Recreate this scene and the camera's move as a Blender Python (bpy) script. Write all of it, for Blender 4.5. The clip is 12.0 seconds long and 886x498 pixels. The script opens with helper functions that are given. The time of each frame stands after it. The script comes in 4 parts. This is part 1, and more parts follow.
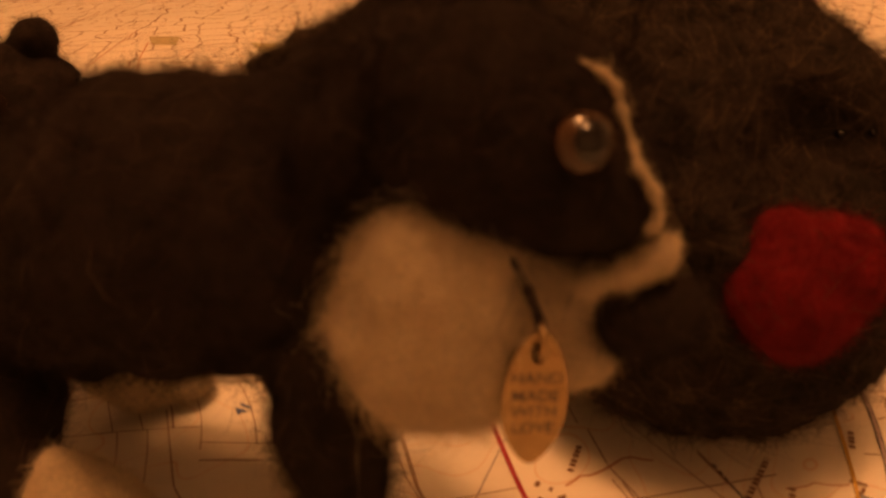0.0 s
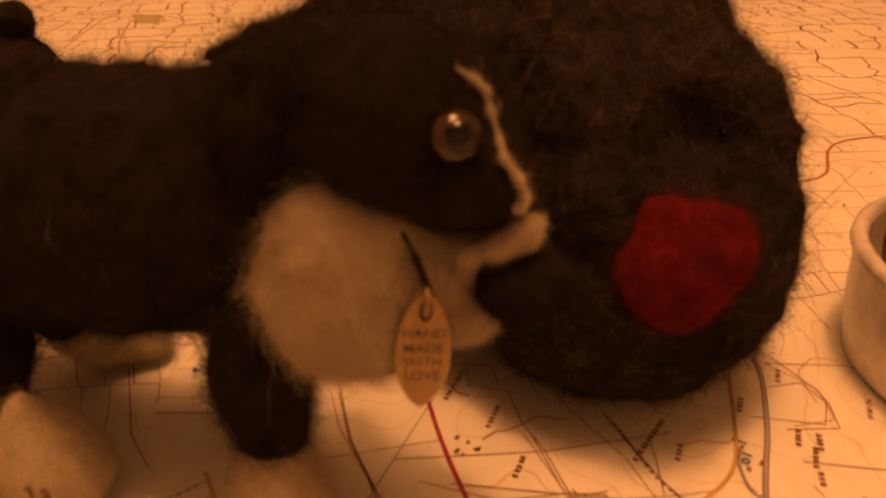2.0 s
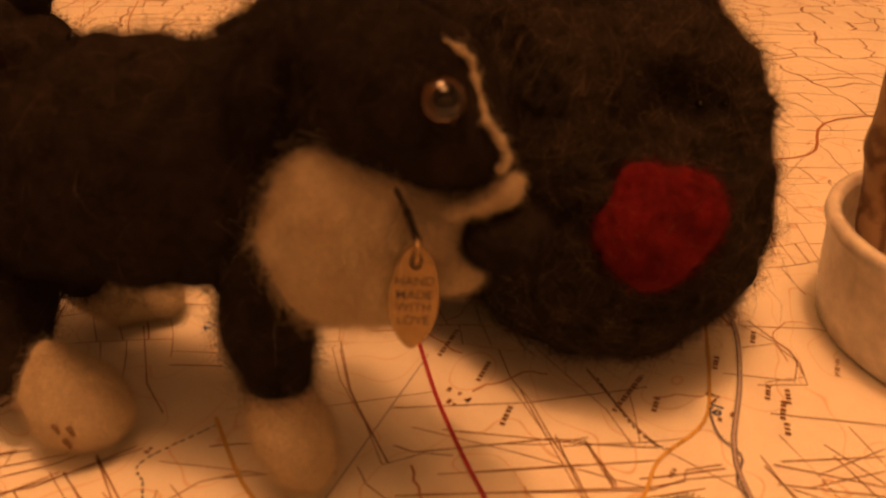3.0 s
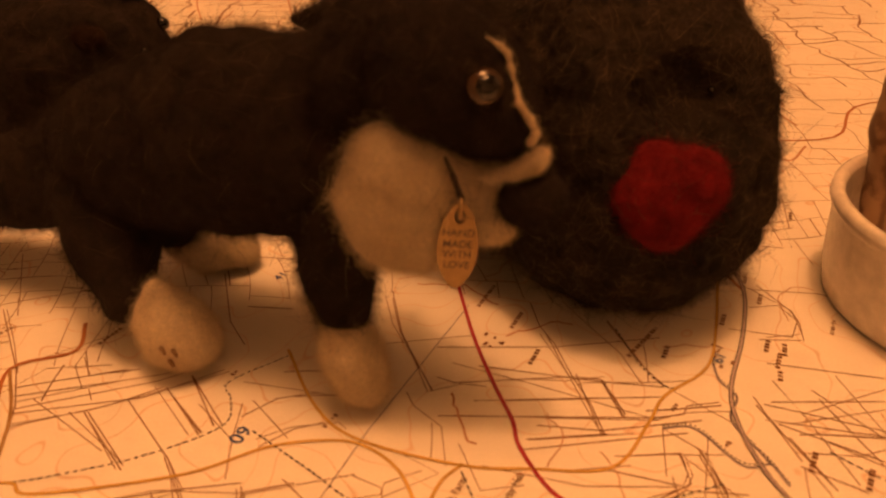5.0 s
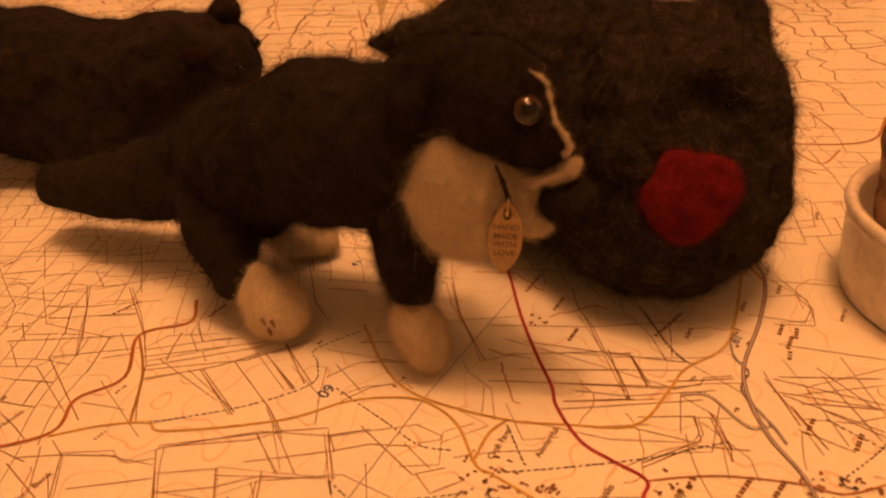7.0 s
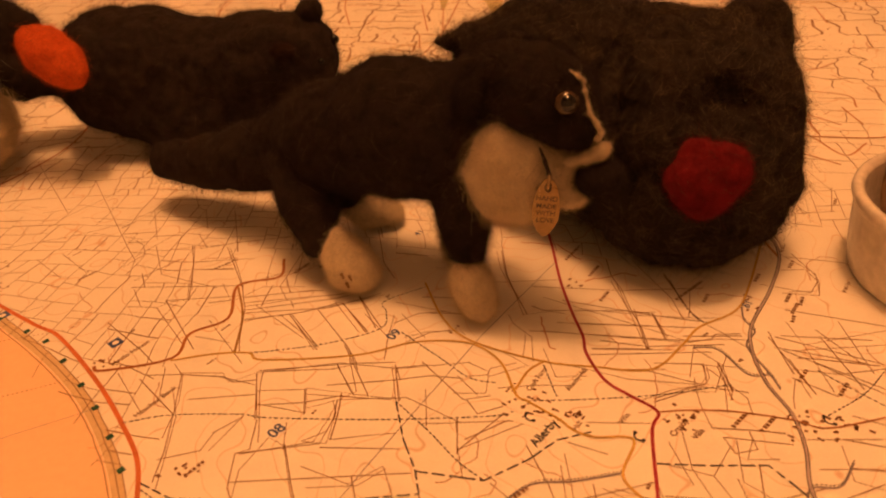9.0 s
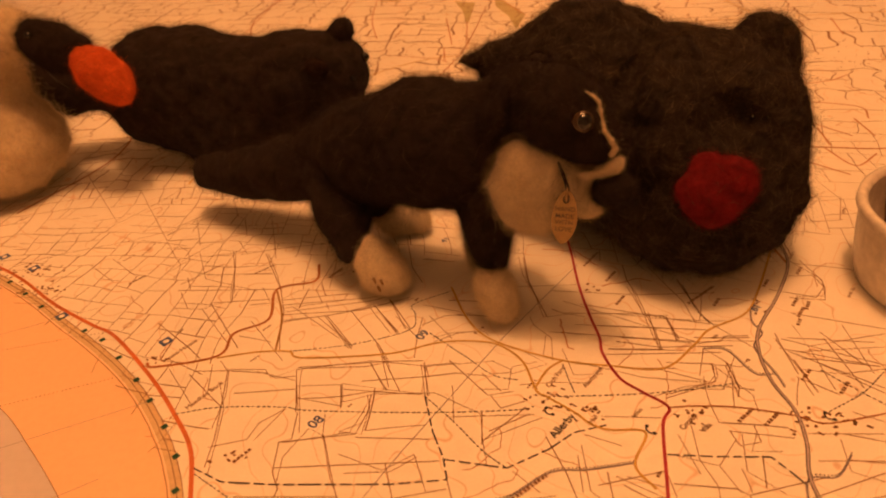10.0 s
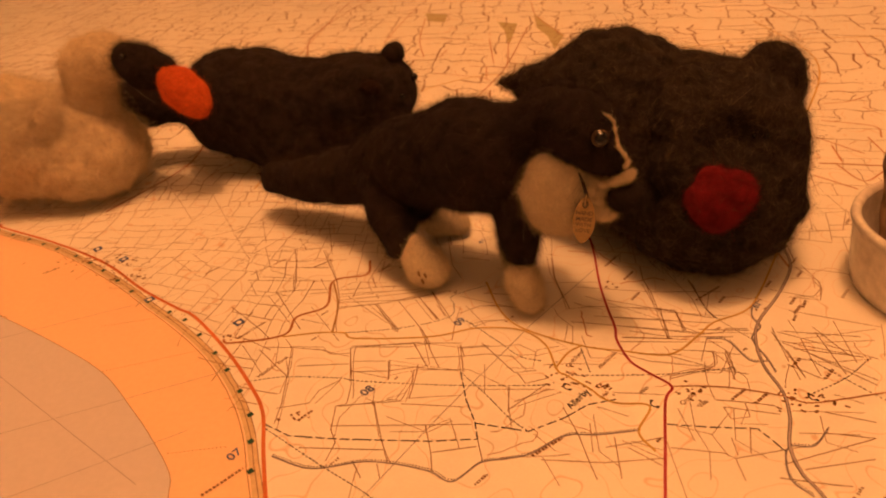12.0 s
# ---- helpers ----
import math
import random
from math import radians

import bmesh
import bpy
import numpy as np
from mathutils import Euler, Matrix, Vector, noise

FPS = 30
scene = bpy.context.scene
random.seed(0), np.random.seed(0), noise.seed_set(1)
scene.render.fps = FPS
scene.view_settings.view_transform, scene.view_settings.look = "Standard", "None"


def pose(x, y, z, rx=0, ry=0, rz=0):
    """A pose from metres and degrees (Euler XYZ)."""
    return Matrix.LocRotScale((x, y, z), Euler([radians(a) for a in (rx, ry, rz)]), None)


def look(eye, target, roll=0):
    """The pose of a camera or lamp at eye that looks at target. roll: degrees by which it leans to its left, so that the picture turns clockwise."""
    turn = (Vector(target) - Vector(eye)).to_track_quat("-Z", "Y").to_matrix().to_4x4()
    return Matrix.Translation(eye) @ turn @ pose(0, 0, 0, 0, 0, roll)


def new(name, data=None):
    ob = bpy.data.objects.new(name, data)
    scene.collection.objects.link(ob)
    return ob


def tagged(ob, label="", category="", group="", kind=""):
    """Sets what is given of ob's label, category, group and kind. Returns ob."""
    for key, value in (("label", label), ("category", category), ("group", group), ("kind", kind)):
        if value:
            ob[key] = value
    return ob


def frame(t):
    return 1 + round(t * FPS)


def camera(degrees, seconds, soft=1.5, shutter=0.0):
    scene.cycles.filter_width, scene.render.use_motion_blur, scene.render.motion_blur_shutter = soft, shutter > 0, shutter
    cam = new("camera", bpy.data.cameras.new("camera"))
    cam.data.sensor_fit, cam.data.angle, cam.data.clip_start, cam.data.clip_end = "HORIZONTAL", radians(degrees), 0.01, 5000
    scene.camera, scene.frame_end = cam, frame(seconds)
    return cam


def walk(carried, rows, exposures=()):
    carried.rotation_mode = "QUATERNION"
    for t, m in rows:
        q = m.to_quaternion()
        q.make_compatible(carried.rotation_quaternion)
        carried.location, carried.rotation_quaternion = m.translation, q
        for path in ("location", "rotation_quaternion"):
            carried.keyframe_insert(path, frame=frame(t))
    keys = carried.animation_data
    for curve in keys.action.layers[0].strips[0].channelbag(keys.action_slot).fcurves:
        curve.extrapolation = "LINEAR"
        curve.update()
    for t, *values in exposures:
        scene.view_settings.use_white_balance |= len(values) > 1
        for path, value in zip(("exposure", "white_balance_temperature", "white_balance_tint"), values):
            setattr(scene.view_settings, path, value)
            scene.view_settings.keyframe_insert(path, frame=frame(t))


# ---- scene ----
cam = camera(63.21, 12.0, 2.0)
cam.data.dof.use_dof = True
cam.data.dof.focus_distance = 0.235
cam.data.dof.aperture_fstop = 32
PATH = [
    (0, (0.0004, -0.0897, 0.0823), (0.0363, 0.0840, -0.0100), -2.7),
    (0.5, (0.0033, -0.0932, 0.0831), (0.0410, 0.0801, -0.0093), -2.2),
    (1, (0.0048, -0.0962, 0.0819), (0.0432, 0.0752, -0.0137), -1.9),
    (1.5, (0.0068, -0.0995, 0.0843), (0.0462, 0.0715, -0.0116), -1.2),
    (2, (0.0071, -0.1029, 0.0870), (0.0454, 0.0680, -0.0096), -1.0),
    (2.5, (0.0061, -0.1076, 0.0875), (0.0425, 0.0623, -0.0116), -1.0),
    (3, (0.0071, -0.1120, 0.0882), (0.0432, 0.0569, -0.0126), -0.8),
    (3.2, (0.0074, -0.1136, 0.0890), (0.0436, 0.0550, -0.0124), -0.7),
    (4.8, (0.0047, -0.1269, 0.0969), (0.0300, 0.0400, -0.0103), -1.3),
    (5, (0.0040, -0.1310, 0.0961), (0.0272, 0.0370, -0.0100), -1.5),
    (5.5, (0.0036, -0.1361, 0.0995), (0.0223, 0.0321, -0.0072), -2.3),
    (6, (0.0031, -0.1408, 0.1028), (0.0184, 0.0277, -0.0038), -2.9),
    (6.5, (0.0027, -0.1476, 0.1053), (0.0135, 0.0215, -0.0010), -3.4),
    (7, (0.0027, -0.1532, 0.1088), (0.0093, 0.0160, 0.0024), -3.8),
    (7.2, (0.0039, -0.1563, 0.1095), (0.0092, 0.0125, 0.0023), -3.8),
    (8.8, (0.0042, -0.1783, 0.1206), (-0.0019, -0.0092, 0.0141), -4.8),
    (9, (0.0016, -0.1815, 0.1201), (-0.0064, -0.0132, 0.0122), -4.8),
    (9.5, (0.0023, -0.1876, 0.1236), (-0.0090, -0.0198, 0.0153), -5.3),
    (10, (0.0012, -0.1931, 0.1279), (-0.0128, -0.0241, 0.0218), -5.8),
    (10.5, (0.0048, -0.1984, 0.1316), (-0.0112, -0.0281, 0.0280), -6.1),
    (11, (0.0043, -0.2058, 0.1357), (-0.0158, -0.0353, 0.0331), -6.4),
    (11.5, (0.0045, -0.2124, 0.1372), (-0.0187, -0.0424, 0.0345), -6.6),
    (12, (0.0046, -0.2209, 0.1399), (-0.0205, -0.0509, 0.0377), -6.5),
]
walk(cam, [(t, look(eye, target, roll)) for t, eye, target, roll in PATH])

# ---------------------------------------------------------------- light
LAMP = (0.05, -0.03, 1.30)
WARM = (1.0, 0.40, 0.137)

world = bpy.data.worlds.new("world")
scene.world = world
world.use_nodes = True
world.node_tree.nodes["Background"].inputs[0].default_value = (1.0, 0.45, 0.13, 1)
world.node_tree.nodes["Background"].inputs[1].default_value = 0.06

bulb = new("ceiling_lamp_light", bpy.data.lights.new("ceiling_lamp_light", "POINT"))
bulb.location = LAMP
bulb.data.energy = 25.2
bulb.data.color = WARM
bulb.data.shadow_soft_size = 0.055


# ---------------------------------------------------------------- materials
def material(name):
    m = bpy.data.materials.new(name)
    m.use_nodes = True
    nt = m.node_tree
    return m, nt, nt.nodes["Principled BSDF"]


def noise_node(nt, scale, detail=4, rough=0.6, distortion=0.0):
    co = nt.nodes.new("ShaderNodeTexCoord")
    n = nt.nodes.new("ShaderNodeTexNoise")
    n.inputs["Scale"].default_value = scale
    n.inputs["Detail"].default_value = detail
    n.inputs["Roughness"].default_value = rough
    n.inputs["Distortion"].default_value = distortion
    nt.links.new(co.outputs["Object"], n.inputs["Vector"])
    return n.outputs["Fac"]


def ramp(nt, fac, stops):
    r = nt.nodes.new("ShaderNodeValToRGB")
    r.color_ramp.elements[0].position, r.color_ramp.elements[1].position = stops[0][0], stops[-1][0]
    for p, _ in stops[1:-1]:
        r.color_ramp.elements.new(p)
    for e, (p, c) in zip(r.color_ramp.elements, stops):
        e.position, e.color = p, (*c, 1)
    nt.links.new(fac, r.inputs["Fac"])
    return r.outputs["Color"]


def mixed(nt, a, b, fac, kind="MULTIPLY"):
    x = nt.nodes.new("ShaderNodeMix")
    x.data_type, x.blend_type = "RGBA", kind
    x.inputs["Factor"].default_value = fac
    nt.links.new(a, x.inputs["A"])
    nt.links.new(b, x.inputs["B"])
    return x.outputs["Result"]


def bump(nt, bsdf, height, strength, distance):
    b = nt.nodes.new("ShaderNodeBump")
    b.inputs["Strength"].default_value, b.inputs["Distance"].default_value = strength, distance
    nt.links.new(height, b.inputs["Height"])
    nt.links.new(b.outputs["Normal"], bsdf.inputs["Normal"])


def felt(name, dark, light, sheen=0.25):
    """Needle-felted wool: matted fibre grain over soft clumps."""
    m, nt, b = material(name)
    clump = ramp(nt, noise_node(nt, 220, 5, 0.65, 0.6), [(0.3, dark), (0.7, light)])
    grain = ramp(nt, noise_node(nt, 1700, 3, 0.7, 1.5), [(0.3, (0.55,) * 3), (0.7, (1.25,) * 3)])
    nt.links.new(mixed(nt, clump, grain, 0.8), b.inputs["Base Color"])
    b.inputs["Roughness"].default_value = 0.95
    b.inputs["Specular IOR Level"].default_value = 0.15
    b.inputs["Sheen Weight"].default_value = sheen
    b.inputs["Sheen Roughness"].default_value = 0.6
    b.inputs["Sheen Tint"].default_value = (*light, 1)
    bump(nt, b, noise_node(nt, 1300, 5, 0.75, 2.0), 0.9, 0.0008)
    return m


def ink(name, colour, vary=0.1):
    m, nt, b = material(name)
    c = ramp(nt, noise_node(nt, 500, 3), [(0.3, tuple(v * (1 - vary) for v in colour)), (0.7, tuple(min(1, v * (1 + vary)) for v in colour))])
    nt.links.new(c, b.inputs["Base Color"])
    b.inputs["Roughness"].default_value = 0.6
    b.inputs["Specular IOR Level"].default_value = 0.3
    return m


def glossy(name, colour, rough=0.2, metal=0.0):
    m, nt, b = material(name)
    c = ramp(nt, noise_node(nt, 300, 4), [(0.35, tuple(v * 0.8 for v in colour)), (0.65, colour)])
    nt.links.new(c, b.inputs["Base Color"])
    r = nt.nodes.new("ShaderNodeMapRange")
    nt.links.new(noise_node(nt, 700, 4), r.inputs["Value"])
    r.inputs["To Min"].default_value, r.inputs["To Max"].default_value = rough * 0.7, rough * 1.4
    nt.links.new(r.outputs["Result"], b.inputs["Roughness"])
    b.inputs["Metallic"].default_value = metal
    return m


def paper_material():
    m, nt, b = material("map_paper")
    base = ramp(nt, noise_node(nt, 9, 6, 0.6), [(0.3, (0.78, 0.74, 0.65)), (0.7, (0.87, 0.83, 0.74))])
    # faint brown contour lines of the hills
    hill = noise_node(nt, 26, 2, 0.45)
    k = nt.nodes.new("ShaderNodeMath")
    k.operation = "MULTIPLY"
    k.inputs[1].default_value = 13
    nt.links.new(hill, k.inputs[0])
    f = nt.nodes.new("ShaderNodeMath")
    f.operation = "PINGPONG"
    f.inputs[1].default_value = 0.5
    nt.links.new(k.outputs[0], f.inputs[0])
    line = ramp(nt, f.outputs[0], [(0.0, (0.86, 0.62, 0.45)), (0.035, (1, 1, 1))])
    grain = ramp(nt, noise_node(nt, 1500, 3), [(0.3, (0.96,) * 3), (0.7, (1.0,) * 3)])
    nt.links.new(mixed(nt, mixed(nt, base, line, 0.75), grain, 1.0), b.inputs["Base Color"])
    b.inputs["Roughness"].default_value = 0.62
    b.inputs["Specular IOR Level"].default_value = 0.3
    bump(nt, b, noise_node(nt, 22, 4), 0.35, 0.004)
    return m


def wood_material(name, dark, light, scale=60):
    m, nt, b = material(name)
    co = nt.nodes.new("ShaderNodeTexCoord")
    w = nt.nodes.new("ShaderNodeTexWave")
    w.inputs["Scale"].default_value, w.inputs["Distortion"].default_value = scale, 6
    w.inputs["Detail"].default_value = 4
    nt.links.new(co.outputs["Object"], w.inputs["Vector"])
    c = ramp(nt, w.outputs["Fac"], [(0.1, dark), (0.8, light)])
    nt.links.new(c, b.inputs["Base Color"])
    b.inputs["Roughness"].default_value = 0.55
    bump(nt, b, noise_node(nt, scale * 8, 4), 0.2, 0.0003)
    return m


def wall_material(name, colour):
    m, nt, b = material(name)
    c = ramp(nt, noise_node(nt, 3, 6), [(0.3, tuple(v * 0.94 for v in colour)), (0.7, colour)])
    nt.links.new(c, b.inputs["Base Color"])
    b.inputs["Roughness"].default_value = 0.85
    bump(nt, b, noise_node(nt, 160, 4), 0.2, 0.001)
    return m


BLACK_WOOL = felt("black_wool", (0.017, 0.012, 0.010), (0.044, 0.031, 0.024), 0.1)
CHARCOAL_WOOL = felt("charcoal_wool", (0.012, 0.010, 0.008), (0.055, 0.041, 0.030), 0.1)
BROWN_WOOL = felt("brown_wool", (0.026, 0.013, 0.008), (0.055, 0.026, 0.014), 0.1)
WHITE_WOOL = felt("white_wool", (0.72, 0.60, 0.42), (0.95, 0.84, 0.62), 0.5)
CREAM_WOOL = felt("cream_wool", (0.66, 0.50, 0.30), (0.96, 0.83, 0.58), 0.5)
TAN_WOOL = felt("tan_wool", (0.30, 0.17, 0.08), (0.46, 0.30, 0.16), 0.1)
RED_WOOL = felt("red_wool", (0.13, 0.006, 0.009), (0.29, 0.016, 0.02), 0.1)
ORANGE_WOOL = felt("orange_wool", (0.62, 0.09, 0.02), (0.85, 0.16, 0.035), 0.2)
PAPER = paper_material()
SAND_INK = ink("sand_print", (0.86, 0.57, 0.35), 0.03)
SEA_INK = ink("sea_print", (0.60, 0.55, 0.56), 0.03)
BROWN_INK = ink("field_line_print", (0.24, 0.125, 0.06))
HEDGE_INK = ink("hedge_print", (0.28, 0.15, 0.07))
DARK_INK = ink("black_print", (0.07, 0.06, 0.06))
GREY_INK = ink("grey_print", (0.26, 0.22, 0.24))
ROAD_EDGE = ink("road_edge_print", (0.38, 0.23, 0.08))
RED_INK = ink("red_road_print", (0.36, 0.035, 0.05))
YELLOW_INK = ink("yellow_road_print", (0.64, 0.42, 0.09))
WOOD_INK = ink("wood_print", (0.48, 0.42, 0.22))
ORANGE_INK = ink("orange_road_print", (0.42, 0.16, 0.055))
COAST_INK = ink("coast_road_print", (0.58, 0.16, 0.05))
BLUE_INK = ink("blue_print", (0.10, 0.14, 0.30))
RAIL_INK = ink("railway_print", (0.46, 0.38, 0.38))
ORANGE_LINE = ink("contour_print", (0.50, 0.25, 0.12))
GREEN_INK = ink("green_print", (0.02, 0.08, 0.05))
SHORE_INK = ink("shore_print", (0.62, 0.47, 0.28))
BRASS = glossy("brass_tag", (0.38, 0.27, 0.13), 0.4, 0.7)
DARK_BEAD = glossy("black_bead", (0.006, 0.005, 0.004), 0.08)
IRIS = glossy("amber_eye", (0.045, 0.024, 0.012), 0.14)
CERAMIC = glossy("cream_glaze", (0.80, 0.74, 0.66), 0.18)
STICK_WOOD = wood_material("stick_wood", (0.20, 0.12, 0.07), (0.42, 0.29, 0.18), 160)
TABLE_WOOD = wood_material("table_wood", (0.14, 0.07, 0.03), (0.28, 0.16, 0.08), 9)
WALL_PAINT = wall_material("wall_paint", (0.86, 0.83, 0.78))
CEILING_PAINT = wall_material("ceiling_paint", (0.90, 0.89, 0.87))
FLOOR_WOOD = wood_material("floor_wood", (0.16, 0.09, 0.05), (0.30, 0.19, 0.11), 5)
FILL_SHADE = wall_material("fill_shade_cloth", (0.75, 0.66, 0.5))
# unseen shade around the bulb; its emission is added as soft fill light
FILL_SHADE.node_tree.nodes["Principled BSDF"].inputs["Emission Color"].default_value = (*WARM, 1)
FILL_SHADE.node_tree.nodes["Principled BSDF"].inputs["Emission Strength"].default_value = 8.0


# ---------------------------------------------------------------- mesh helpers
def part(name, data, mat, parent=None, label="", kind=""):
    """Links a bmesh or a mesh as one object, under its thing if there is one."""
    if isinstance(data, bmesh.types.BMesh):
        me = bpy.data.meshes.new(name)
        data.to_mesh(me)
        data.free()
    else:
        me = data
    me.name = name
    me.materials.clear()
    me.materials.append(mat)
    ob = new(name, me)
    if parent:
        ob.parent = parent
    return tagged(ob, label, "", "", kind)


def thing(name, label, category, m=None, group="", kind=""):
    ob = new(name)
    ob.empty_display_size = 0.01
    if m is not None:
        ob.matrix_basis = m
    return tagged(ob, label, category, group, kind)


def smooth(me):
    for p in me.polygons:
        p.use_smooth = True
    return me


def box(x0, y0, z0, x1, y1, z1, bevel=0.0):
    bm = bmesh.new()
    bmesh.ops.create_cube(bm, size=1)
    bmesh.ops.scale(bm, vec=(x1 - x0, y1 - y0, z1 - z0), verts=bm.verts)
    bmesh.ops.translate(bm, vec=((x0 + x1) / 2, (y0 + y1) / 2, (z0 + z1) / 2), verts=bm.verts)
    if bevel:
        bmesh.ops.bevel(bm, geom=bm.edges[:], offset=bevel, segments=2, affect="EDGES")
    return bm


def distance(p, prim):
    """Distance in millimetres from points to an ellipsoid (centre, radii) or to a limb piece (start, end, with radii)."""
    if prim[0] in ("ball", "cut"):
        q, r = p - np.array(prim[1]), np.array(prim[2])
        k0, k1 = np.sqrt(((q / r) ** 2).sum(-1)), np.sqrt(((q / r ** 2) ** 2).sum(-1))
        return k0 * (k0 - 1) / (k1 + 1e-9)
    a, b, ra, rb = np.array(prim[1]), np.array(prim[2]), prim[3], prim[4]
    ab = b - a
    h = np.clip((p - a) @ ab / max(ab @ ab, 1e-9), 0, 1)
    return np.sqrt((((p - a) - h[..., None] * ab) ** 2).sum(-1)) - (ra + (rb - ra) * h)


def form(*groups):
    """Forms in millimetres: each group is a limb of (x, y, z, radius) stations, a list of (centre, radii) lumps, or a hollow ("cut", centre, radii)."""
    prims = []
    for g in groups:
        if g[0] == "cut":
            prims.append(g)
        elif len(g[0]) == 4:
            prims += [("limb", u[:3], v[:3], u[3], v[3]) for u, v in zip(g, g[1:])]
        else:
            prims += [("ball", c, (r, r, r) if isinstance(r, (int, float)) else r) for c, r in g]
    return prims


def wool(prims, voxel=0.8, blend=2.0, lumps=0.5, grain=0.2, seed=0.0):
    """Melts overlapping forms into one closed skin with uneven, hand-felted lumps. Returns a mesh."""
    lo, hi = np.full(3, 1e9), np.full(3, -1e9)
    for q in prims:
        if q[0] == "cut":
            continue
        for c, r in (((q[1], max(q[2])),) if q[0] == "ball" else ((q[1], q[3]), (q[2], q[4]))):
            lo, hi = np.minimum(lo, np.array(c) - r), np.maximum(hi, np.array(c) + r)
    lo, hi = lo - 2.5 * voxel - blend * 0.5, hi + 2.5 * voxel + blend * 0.5
    size = np.ceil((hi - lo) / voxel).astype(int) + 1
    grid = np.stack(np.meshgrid(*[lo[i] + voxel * np.arange(size[i]) for i in range(3)], indexing="ij"), -1)
    f = distance(grid, prims[0])
    for q in prims[1:]:
        g = distance(grid, q)
        if q[0] == "cut":
            h = np.clip(blend - np.abs(f + g), 0, None) / blend
            f = np.maximum(f, -g) + h * h * blend * 0.25
            continue
        h = np.clip(blend - np.abs(f - g), 0, None) / blend
        f = np.minimum(f, g) - h * h * blend * 0.25
    # one vertex in each cell that the skin crosses, at the mean of its crossings
    total, count = np.zeros((*(size - 1), 3)), np.zeros(size - 1)
    corner = [(i, j, k) for i in (0, 1) for j in (0, 1) for k in (0, 1)]
    cut = lambda c: f[c[0]:c[0] + size[0] - 1, c[1]:c[1] + size[1] - 1, c[2]:c[2] + size[2] - 1]
    for c in corner:
        for ax in range(3):
            if c[ax]:
                continue
            e = tuple(v + (i == ax) for i, v in enumerate(c))
            u, v = cut(c), cut(e)
            cross = (u < 0) != (v < 0)
            t = np.where(cross, u / np.where(cross, u - v, 1), 0)
            for i in range(3):
                total[..., i] += np.where(cross, c[i] + (t if i == ax else 0), 0)
            count += cross
    cells = count > 0
    index = np.full(size - 1, -1)
    index[cells] = np.arange(cells.sum())
    verts = lo + voxel * (np.argwhere(cells) + total[cells] / count[cells][:, None])
    faces = []
    for ax in range(3):
        u = f[tuple(slice(None, -1) if i == ax else slice(None) for i in range(3))]
        v = f[tuple(slice(1, None) if i == ax else slice(None) for i in range(3))]
        p, q = (ax + 1) % 3, (ax + 2) % 3
        where = np.argwhere((u < 0) != (v < 0))
        inner = (u < 0)[tuple(where.T)]
        quad = []
        for dp, dq in ((0, 0), (1, 0), (1, 1), (0, 1)):
            w = where.copy()
            w[:, p] -= dp
            w[:, q] -= dq
            quad.append(index[tuple(w.T)])
        quad = np.stack(quad, 1)
        quad[~inner] = quad[~inner][:, ::-1]
        faces.append(quad)
    out = bpy.data.meshes.new("skin")
    out.from_pydata((verts * 0.001).tolist(), [], np.concatenate(faces).tolist())
    off = Vector((seed * 7.3, seed * 3.1, seed * 5.7))
    if lumps or grain:
        for v, n in zip(out.vertices, [w.vector.copy() for w in out.vertex_normals]):
            p = v.co * 1000
            v.co += n * (noise.noise(p / 7 + off) * lumps * 1.3 + noise.noise(p / 2.6 + off) * grain * 1.2 + noise.noise(p / 1.2 + off) * grain * 0.6) * 0.001
    return smooth(out)


